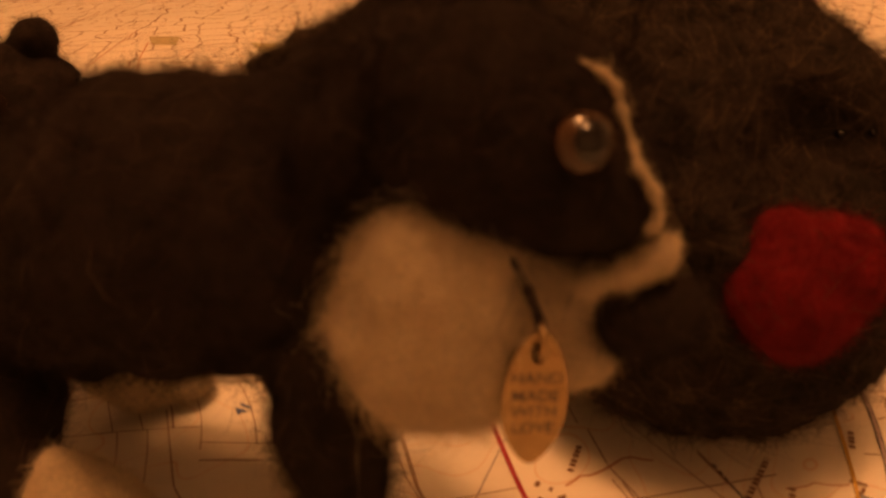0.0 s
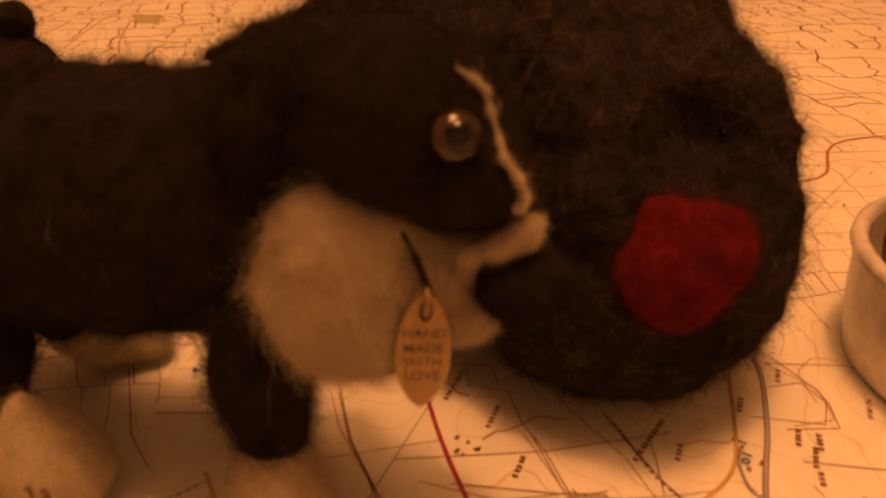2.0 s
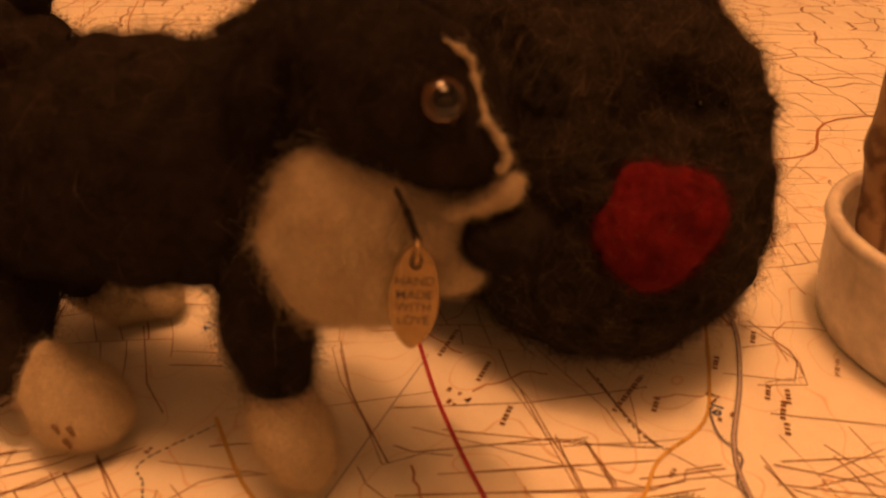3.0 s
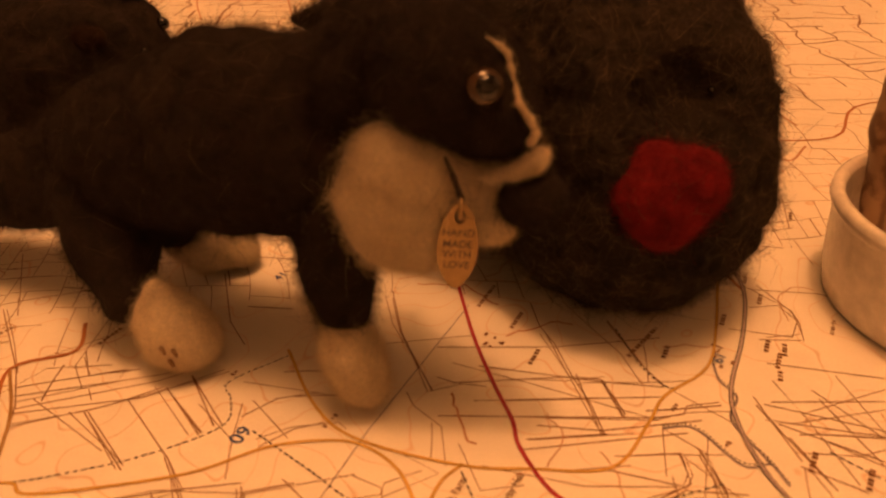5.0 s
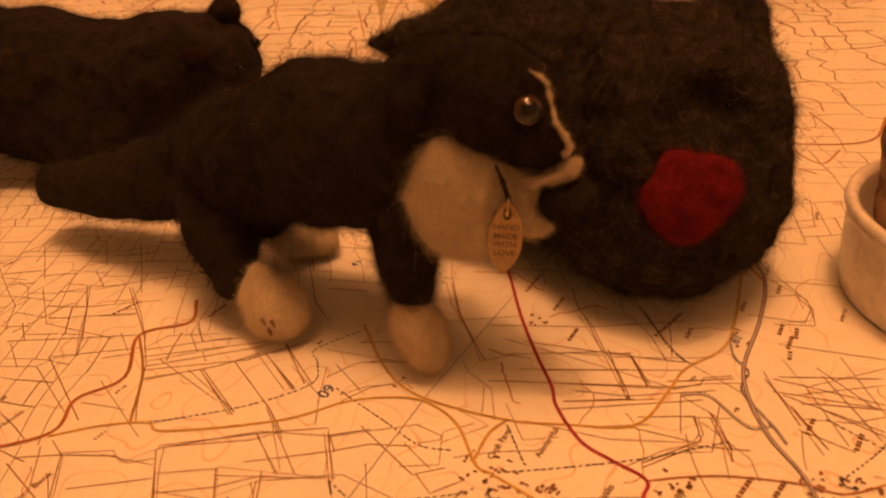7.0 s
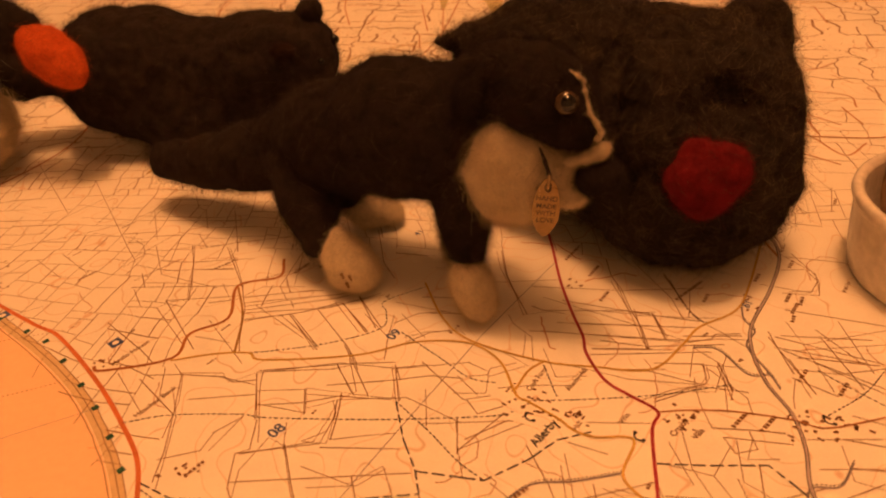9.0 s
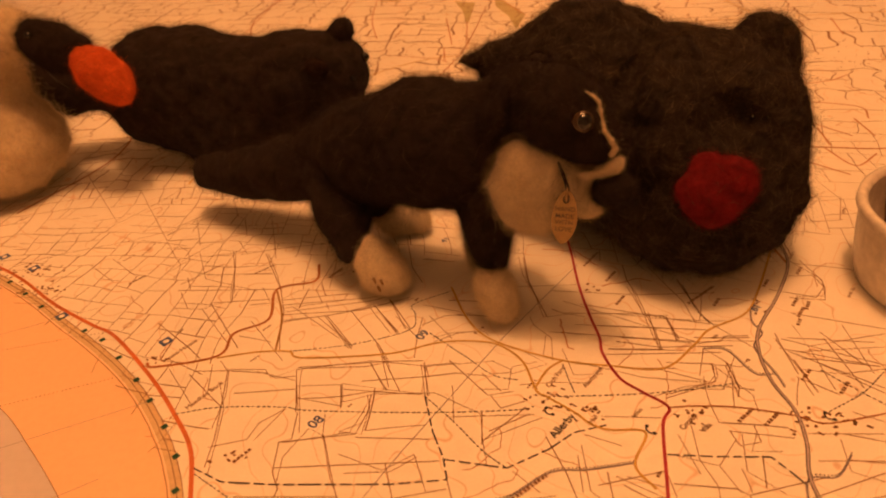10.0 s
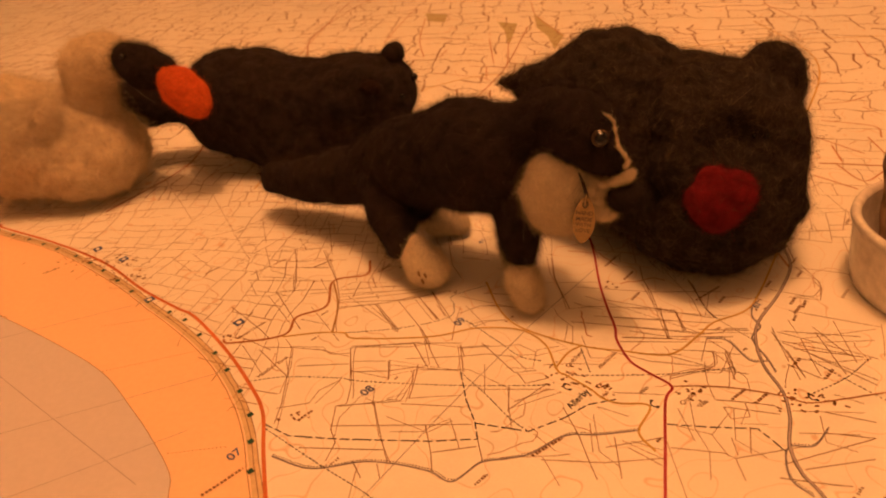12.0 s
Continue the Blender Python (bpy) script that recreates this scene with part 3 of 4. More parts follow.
LANES_EAST = [
    [(1789, 3454), (1879, 3000), (1931, 2831)], [(2039, 2390), (1971, 2058)], [(1492, 1377), (1627, 1390), (1729, 1450)], [(1418, 1165), (1610, 1061), (1593, 933)], [(1328, 976), (1459, 772)],
    [(1363, 876), (1344, 703)], [(1538, 942), (1538, 760)], [(1314, 680), (1358, 517), (1473, 604)], [(1195, 589), (1311, 450)], [(880, 16), (891, -90)],
]
WOODS = [
    [(-169, 3519), (-17, 3418), (-50, 3077), (-65, 2905), (-89, 2941), (-108, 3218)],
    [(116, 3691), (230, 3272), (316, 2997), (234, 2657), (199, 3002), (127, 3257)],
    [(-793, 4006), (-594, 3898), (-595, 3640), (-739, 3723)],
]


def inside(poly, p):
    """Whether the point lies in the polygon."""
    hit = False
    for a, b in zip(poly, poly[1:] + poly[:1]):
        if (a.y > p.y) != (b.y > p.y) and p.x < (b.x - a.x) * (p.y - a.y) / (b.y - a.y) + a.x:
            hit = not hit
    return hit


def filled(pts, z):
    bm = bmesh.new()
    bm.faces.new([bm.verts.new((p.x, p.y, z)) for p in pts])
    bmesh.ops.triangulate(bm, faces=bm.faces[:])
    return bm


def field_network(bm, water, made):
    """Hedge lines of small enclosed fields: a patchwork split again and again, then bent a little."""
    rng = random.Random(5)
    turn = Matrix.Rotation(radians(-9), 2)

    def bent(p):
        q = turn @ p
        k = Vector((*q, 0)) * 11
        k2 = Vector((*q, 3)) * 45
        k3 = Vector((*q, 6)) * 110
        wild = max(0.0, min(1.0, (q.y - 0.03) / 0.12))
        q = q + Vector((noise.noise(k3), noise.noise(k3 + Vector((2, 7, 3))))) * 0.0045 * wild
        return q + Vector((noise.noise(k), noise.noise(k + Vector((9, 4, 2))))) * 0.012 + Vector((noise.noise(k2), noise.noise(k2 + Vector((5, 1, 8))))) * 0.0022

    def line(a, b):
        if (b - a).length > 0.022:
            mid = a.lerp(b, 0.5)
            line(a, mid)
            line(mid, b)
            return
        n = max(2, int((b - a).length / 0.003))
        pts = [bent(a.lerp(b, i / n)) for i in range(n + 1)]
        mid = pts[len(pts) // 2]
        if mid.x < -0.70 or mid.x > 0.42 or mid.y < -0.17 or mid.y > 0.70 or inside(water, mid) or rng.random() < 0.06:
            return
        if -0.078 < mid.x < 0.125 and mid.y < 0.003 and rng.random() < 0.93 or rng.random() < 0.8 * min(0.15, max(0, mid.y - 0.05)):
            return
        strip(bm, pts, (0.00018 if rng.random() < 0.75 else 0.00030) * (1 + 21 * max(0, min(0.16, mid.y - 0.05))), 0.00012)

    def split(q, depth):
        a, b, c, d = q
        w, h = ((b - a).length + (c - d).length) / 2, ((d - a).length + (c - b).length) / 2
        if w * h < rng.choice((5.5e-5, 8e-5, 1.3e-4, 1.9e-4)) * (1 + 22 * max(0, min(0.14, (a.y + c.y) / 2 - 0.04))) or min(w, h) < 0.0045:
            return
        f, g = rng.uniform(0.33, 0.67), rng.uniform(-0.09, 0.09)
        if w > h * rng.uniform(0.7, 1.5):
            m, n = a.lerp(b, f), d.lerp(c, min(0.8, max(0.2, f + g)))
            line(m, n)
            split((a, m, n, d), depth + 1)
            split((m, b, c, n), depth + 1)
        else:
            m, n = a.lerp(d, f), b.lerp(c, min(0.8, max(0.2, f + g)))
            line(m, n)
            split((a, b, n, m), depth + 1)
            split((m, n, c, d), depth + 1)

    split([Vector(v) for v in ((-0.85, -0.25), (0.60, -0.25), (0.60, 0.85), (-0.85, 0.85))], 0)


def words(text, x, y, size, angle, mat, parent, z=0.0003, width=1.0):
    """Flat printed or stamped lettering. x, y in metres, size in millimetres, angle in degrees."""
    cu = bpy.data.curves.new("lettering", "FONT")
    cu.body, cu.size, cu.align_x, cu.align_y = text, size * 0.001, "CENTER", "CENTER"
    cu.offset = size * 0.000012
    ob = new("lettering", cu)
    me = bpy.data.meshes.new_from_object(ob)
    bpy.data.objects.remove(ob)
    bpy.data.curves.remove(cu)
    me.transform(pose(x, y, z, 0, 0, angle) @ Matrix.Diagonal((width, 1, 1, 1)))
    return part("lettering", me, mat, parent)


def paper_map():
    m = thing("paper_map", "unfolded cream paper map with printed roads lying on a table", "map")
    bm = bmesh.new()
    bmesh.ops.create_grid(bm, x_segments=2, y_segments=2, size=0.5)
    bmesh.ops.scale(bm, vec=(1.19, 0.93, 1), verts=bm.verts)
    bmesh.ops.translate(bm, vec=(-0.135, 0.265, 0), verts=bm.verts)
    up = bmesh.ops.extrude_face_region(bm, geom=bm.faces[:])
    bmesh.ops.translate(bm, vec=(0, 0, -0.00025), verts=[v for v in up["geom"] if isinstance(v, bmesh.types.BMVert)])
    bmesh.ops.recalc_face_normals(bm, faces=bm.faces)
    part("sheet", bm, PAPER, m)

    sand, sea = curve_points(SAND_EDGE), curve_points(SEA_EDGE)
    edge = -0.729
    sand = [p for p in sand if p.x > edge and p.y > -0.199]
    sea = [p for p in sea if p.x > edge and p.y > -0.199]
    part("printed_sand", filled(sand + sea[::-1], 0.00008), SAND_INK, m, "flat orange sand printed along the coast")
    part("printed_sea", filled(sea + [Vector((edge, -0.199)), Vector((edge, sea[0].y))], 0.00008), SEA_INK, m, "pale grey sea printed on the map")
    water = sand + [Vector((edge, -0.199))]

    bm = bmesh.new()
    strip(bm, [p + Vector((0.0012, 0.0010)) for p in sand], 0.0028, 0.0001)
    part("shingle_band", bm, SHORE_INK, m)
    bm = bmesh.new()
    for off in (-0.0005, 0.0016, 0.0030):
        strip(bm, [p + Vector((off * 0.75 + noise.noise(Vector((*p, 0)) * 300) * 0.0003, off * 0.65)) for p in sand], 0.00022, 0.00015)
    strip(bm, sea, 0.00018, 0.00014)
    part("shore_line", bm, BROWN_INK, m)
    road = [p for p in curve_points(COAST_ROAD) if p.x > edge and p.y > -0.199]
    bm = bmesh.new()
    strip(bm, road, 0.0011, 0.0002)
    part("coast_road", bm, COAST_INK, m)

    bm = bmesh.new()
    field_network(bm, water, m)
    tagged(part("field_boundary", bm, HEDGE_INK, m), "fine brown field boundary lines", kind="stuff")
    for h in HEDGES + HEDGES_FAR + HEDGES_WEST + HEDGES_SHADE + HEDGES_VILLAGE + HEDGES_COAST + HEDGES_MIDDLE + HEDGES_SOUTH:
        bm = bmesh.new()
        strip(bm, curve_points(h, False), 0.00018, 0.00014)
        part("hedge_line", bm, HEDGE_INK, m)
    for h in FIELDS_WEST + FIELDS_MIDDLE + FIELDS_NEAR + FIELDS_ROADSIDE + FIELDS_SOUTH + FIELDS_EAST + FIELDS_SHADE + FIELDS_MOOR + FIELDS_TAIL:
        bm = bmesh.new()
        strip(bm, curve_points(h, False), 0.00024, 0.00015)
        part("hedge_line", bm, HEDGE_INK, m)
    for h in LANES_FAR + LANES_EAST:
        bm = bmesh.new()
        strip(bm, curve_points(h), 0.00075, 0.00015)
        part("lane", bm, ORANGE_LINE, m)
    for w in WOODS:
        part("printed_wood", filled(curve_points(w, False), 0.0001), WOOD_INK, m, "small grey-green wood printed on the map")
    for name, mat, width, pts in ROADS:
        c = curve_points(pts)
        bm = bmesh.new()
        strip(bm, c, (width + 0.16) * 0.001, 0.0002)
        part(name + "_casing", bm, ROAD_EDGE if mat is not RED_INK else RED_INK, m)
        if mat is not BROWN_INK:
            bm = bmesh.new()
            strip(bm, c, width * 0.001, 0.00026)
            part(name, bm, mat, m)
    c = curve_points(RAIL)
    bm = bmesh.new()
    strip(bm, c, 0.0009, 0.0002)
    part("railway", bm, DARK_INK, m)
    bm = bmesh.new()
    strip(bm, c, 0.0005, 0.00026)
    part("railway_core", bm, RAIL_INK, m)
    for s in STREAMS:
        bm = bmesh.new()
        strip(bm, curve_points(s), 0.00045, 0.00017)
        part("stream", bm, GREY_INK, m)
        bm = bmesh.new()
        strip(bm, [p + Vector((0.0003, 0.0006)) for p in curve_points(s)], 0.0003, 0.00018, 0.0004, 0.0004)
        part("embankment", bm, DARK_INK, m, "", "stuff")
    for s in PATHS:
        bm = bmesh.new()
        strip(bm, curve_points(s), 0.00032, 0.00022, 0.0009, 0.0005)
        part("footpath", bm, DARK_INK, m, "", "stuff")
    for s in TRACKS:
        bm = bmesh.new()
        strip(bm, curve_points(s, False), 0.0004, 0.00022, 0.0026, 0.0007)
        part("parish_boundary", bm, DARK_INK, m, "", "stuff")
    bm = bmesh.new()
    strip(bm, curve_points([(271, -35), (28, -369), (-225, -766), (-394, -1048), (-520, -1250)], False), 0.0002, 0.00021)
    part("power_line", bm, GREY_INK, m)
    for a, b in (([-1700, -560], [-1000, -1010]), ([-2300, -100], [-1500, -1100]), ([-1900, -1000], [-900, -560]), ([-2100, -500], [-1250, -130]), ([-1500, -1150], [-940, -820])):
        bm = bmesh.new()
        strip(bm, curve_points([tuple(a), tuple(b)]), 0.00016, 0.00018)
        part("grid_line", bm, GREY_INK, m)
    # dotted bounds over the sand
    for a, b in (((-1460, -320), (-1130, -250)), ((-1330, -560), (-1000, -450)), ((-960, -905), (-800, -880))):
        bm = bmesh.new()
        strip(bm, curve_points([a, b]), 0.0003, 0.00022, 0.0004, 0.0007)
        part("dotted_bound", bm, BROWN_INK, m, "", "stuff")
    # green diamonds of the coastal trail
    road_d = [p + Vector((-0.0031, -0.0016)) for p in road]
    run, nxt = 0.0, 0.004
    for a, b in zip(road_d, road_d[1:]):
        run += (b - a).length
        if run > nxt and a.x > -0.36:
            nxt = run + 0.0094
            bm = bmesh.new()
            bmesh.ops.create_circle(bm, cap_ends=True, segments=4, radius=0.00115, matrix=pose(a.x, a.y, 0.0003, 0, 0, 90))
            part("trail_diamond", bm, GREEN_INK, m)
    # buildings of hamlets and villages
    rng = random.Random(3)
    bm = bmesh.new()
    for x, y, rx, ry, n in ((0.0125, -0.0625, 0.006, 0.004, 24), (0.0205, -0.0665, 0.005, 0.003, 14), (0.0455, -0.0690, 0.005, 0.003, 16), (0.0760, -0.0735, 0.008, 0.004, 22), (0.069, -0.071, 0.004, 0.003, 10),
                            (-0.168, 0.011, 0.020, 0.006, 60), (-0.150, -0.001, 0.012, 0.004, 30), (-0.064, -0.0772, 0.004, 0.003, 8), (-0.096, -0.0405, 0.003, 0.002, 6), (0.0300, -0.0170, 0.003, 0.003, 6),
                            (0.0735, -0.030, 0.004, 0.004, 8), (0.115, 0.10, 0.03, 0.02, 50), (0.17, 0.17, 0.03, 0.03, 60), (-0.05, 0.25, 0.03, 0.02, 40)):
        for _ in range(n):
            px, py = rng.gauss(x, rx * 0.5), rng.gauss(y, ry * 0.5)
            c = pose(px, py, 0.00024, 0, 0, rng.choice((50, 140)) + rng.uniform(-12, 12))
            a, b = rng.uniform(0.0002, 0.0007), rng.uniform(0.0002, 0.0004)
            bm.faces.new([bm.verts.new(c @ Vector(v)) for v in ((-a, -b, 0), (a, -b, 0), (a, b, 0), (-a, b, 0))])
    tagged(part("building_block", bm, BROWN_INK, m), "tiny brown building marks of villages", kind="stuff")
    # names that can be read
    for text, x, y, size, angle, mat in (("09", -0.0201, -0.0347, 4.0, 55, BLUE_INK), ("08", -0.0449, -0.0667, 4.0, 52, BLUE_INK), ("07", -0.0768, -0.0909, 4.0, 55, BLUE_INK), ("41", -0.0150, 0.0159, 3.2, 50, BLUE_INK),
                                         ("Allerby", 0.0150, -0.0711, 3.0, 50, DARK_INK), ("Croft Farm", 0.0152, -0.0542, 1.9, 56, BROWN_INK), ("Allerby Hall", 0.0245, -0.0550, 1.8, 52, BROWN_INK), ("Hall", 0.0224, -0.0695, 1.8, 52, BROWN_INK),
                                         ("Wks", 0.0330, -0.0680, 1.8, 52, BROWN_INK), ("Villa", 0.0475, -0.0735, 2.0, 45, BROWN_INK), ("Crosby", 0.0440, -0.0715, 2.0, 45, BROWN_INK), ("Mealo House", -0.0900, -0.0365, 2.1, 53, BROWN_INK),
                                         ("Heather Bank", -0.0768, -0.0553, 2.1, 54, BROWN_INK), ("Allonby", -0.1877, 0.0062, 2.2, 46, BROWN_INK), ("61", 0.0730, -0.0300, 3.2, 45, BLUE_INK)):
        words(text, x, y, size, angle, mat, m)
    # lettering too small to read
    for x, y, length, angle in ((0.0362, -0.0108, 0.006, 54), (0.0369, -0.0231, 0.005, 54), (0.0317, -0.0008, 0.009, 54), (0.0910, -0.0131, 0.004, 54), (0.0841, -0.0328, 0.005, 54), (0.0842, -0.0282, 0.004, 54), (0.0633, -0.0264, 0.004, 54), (0.0796, -0.0185, 0.004, 54), (-0.0503, -0.0007, 0.006, 54), (-0.0768, -0.100, 0.012, 48), (-0.061, -0.0765, 0.005, 50), (0.060, -0.0225, 0.012, 40), (0.006, -0.0885, 0.010, 38), (0.0575, -0.0700, 0.006, 42), (0.063, -0.0715, 0.006, 42), (0.0760, -0.0575, 0.005, 48),
                                (0.083, -0.0625, 0.005, 48), (-0.075, 0.004, 0.007, 40), (-0.118, 0.002, 0.006, 50), (-0.043, 0.001, 0.005, 45), (0.087, -0.030, 0.004, 60), (0.082, -0.037, 0.003, 60), (0.118, 0.02, 0.004, 60)):
        bm = bmesh.new()
        d = Vector((math.cos(radians(angle)), math.sin(radians(angle))))
        c = Vector((x, y))
        strip(bm, [c - d * length / 2, c + d * length / 2], 0.0009, 0.00025, 0.0007, 0.00035)
        part("small_lettering", bm, BROWN_INK, m, "", "stuff")
    bm = bmesh.new()
    rng = random.Random(11)
    for _ in range(420):
        c = Vector((rng.uniform(-0.5, 0.40), rng.uniform(-0.15, 0.55)))
        if inside(water, c):
            continue
        a = radians(rng.gauss(50, 5))
        d, length = Vector((math.cos(a), math.sin(a))), rng.uniform(0.0015, 0.006)
        n = int(length / 0.0008) + 1
        for i in range(n):
            if rng.random() < 0.85:
                q = c + d * 0.0008 * i
                e = Vector((-d.y, d.x)) * rng.uniform(-0.0001, 0.0001)
                strip(bm, [q + e, q + e + d * rng.uniform(0.0003, 0.0006)], rng.uniform(0.0005, 0.0010), 0.00025)
    tagged(part("tiny_lettering", bm, BROWN_INK, m), "tiny brown lettering too small to read", kind="stuff")
    bm = bmesh.new()
    for _ in range(260):
        c = Vector((rng.uniform(-0.5, 0.40), rng.uniform(-0.12, 0.55)))
        if not inside(water, c):
            a = rng.uniform(0, 3.14)
            pts = [c]
            for _ in range(rng.randint(4, 14)):
                a += rng.gauss(0, 0.45)
                pts.append(pts[-1] + Vector((math.cos(a), math.sin(a))) * 0.0016)
            strip(bm, pts, rng.choice((0.0002, 0.00025, 0.0004)), 0.00016)
    tagged(part("winding_line", bm, ORANGE_LINE, m), "faint orange winding contour lines", kind="stuff")
    # blue visitor signs, telephone signs
    for x, y in ((-0.0958, -0.0319), (-0.1352, -0.0166), (-0.160, 0.013), (-0.176, 0.022), (0.121, 0.081)):
        bm = bmesh.new()
        bmesh.ops.create_circle(bm, cap_ends=True, segments=4, radius=0.0024, matrix=pose(x, y, 0.00028, 0, 0, 95))
        sign = part("visitor_sign", bm, BLUE_INK, m)
        bm = bmesh.new()
        bmesh.ops.create_circle(bm, cap_ends=True, segments=12, radius=0.0009, matrix=pose(x, y, 0.00034))
        part("sign_symbol", bm, PAPER, sign)
    for x, y in ((0.0128, -0.0660), (0.0354, -0.0732), (0.0763, -0.0712)):
        bm = bmesh.new()
        c = Vector((x, y))
        pts = [c + Vector((math.cos(a), math.sin(a))) * 0.0014 for a in (2.4, 2.9, 3.4, 3.9, 4.4, 4.9)]
        strip(bm, pts, 0.0004, 0.0003)
        for e in (pts[0], pts[-1]):
            bmesh.ops.create_circle(bm, cap_ends=True, segments=8, radius=0.0005, matrix=pose(e.x, e.y, 0.00032))
        part("telephone_sign", bm, DARK_INK, m)
    return m


paper_map()


# ---------------------------------------------------------------- felted toys, in millimetres from the toy's base
def bead(name, c, r, mat, parent, label="", squash=1.0):
    bm = bmesh.new()
    bmesh.ops.create_uvsphere(bm, u_segments=20, v_segments=12, radius=r * 0.001, matrix=Matrix.Translation(Vector(c) * 0.001) @ Matrix.Diagonal((1, 1, squash, 1)))
    me = bpy.data.meshes.new(name)
    bm.to_mesh(me)
    bm.free()
    return part(name, smooth(me), mat, parent, label)


def glass_eye(c, r, look_to, parent):
    """A shiny amber toy eye with a black pupil."""
    turn = Vector(look_to).to_track_quat("Z", "Y").to_matrix().to_4x4()
    at = Matrix.Translation(Vector(c) * 0.001) @ turn
    eye = None
    for name, rad, up, mat in (("eye", 1.0, 0.0, IRIS), ("pupil", 0.72, 0.33, DARK_BEAD)):
        bm = bmesh.new()
        bmesh.ops.create_uvsphere(bm, u_segments=24, v_segments=14, radius=r * rad * 0.001, matrix=at @ Matrix.Translation((0, 0, r * up * 0.001)) @ Matrix.Diagonal((1, 1, 0.75, 1)))
        me = bpy.data.meshes.new(name)
        bm.to_mesh(me)
        bm.free()
        ob = part(name, smooth(me), mat, eye or parent, "shiny amber toy eye" if not eye else "")
        eye = eye or ob
    return eye


FIBRE = {"charcoal_wool": felt("loose_charcoal_wool", (0.04, 0.028, 0.019), (0.21, 0.15, 0.095), 0.1), "cream_wool": felt("loose_cream_wool", (0.80, 0.68, 0.48), (0.95, 0.85, 0.65), 0.4)}


def fuzzy(name, me, mat, parent, count, length, width, seed, label="", lift=1.0):
    """A felted part under a halo of fine loose fibres; the charcoal wool also has long curling strands."""
    ob = part(name, me, mat, parent, label)
    pale = mat in (WHITE_WOOL, CREAM_WOOL)
    if mat is WHITE_WOOL:
        length, lift = length * 0.9, 0.8
    tagged(part("loose_fibre", fuzz(me, count * 6, length, 0.038 if pale else 0.045, seed, lift), mat, ob), kind="stuff")
    if mat is CHARCOAL_WOOL:
        tagged(part("loose_strand", fuzz(me, count, length * 2.4, 0.08, seed + 100, 0.3), FIBRE[mat.name], ob), kind="stuff")
    elif mat is CREAM_WOOL:
        tagged(part("loose_strand", fuzz(me, count, length * 2.2, 0.12, seed + 100, 0.45), FIBRE[mat.name], ob), kind="stuff")
    elif not pale:
        tagged(part("loose_strand", fuzz(me, count // 12, length * 2.0, 0.06, seed + 100, 0.6), FIBRE["charcoal_wool"], ob), kind="stuff")
    return ob


def on_skin(mesh, p, toward=(0.27, -0.80, 0.53)):
    """The vertex of a skin that a needle meets first on its way in from one side to the point p (millimetres), and its normal."""
    p, w = Vector(p) * 0.001, Vector(toward).normalized()
    near = []
    for v in mesh.vertices:
        q = v.co - p
        along = q.dot(w)
        near.append(((q - w * along).length, -along, v))
    least = min(n[0] for n in near)
    v = min((n for n in near if n[0] < least + 0.0006), key=lambda n: n[1])[2]
    return v.co.copy(), v.normal.copy()


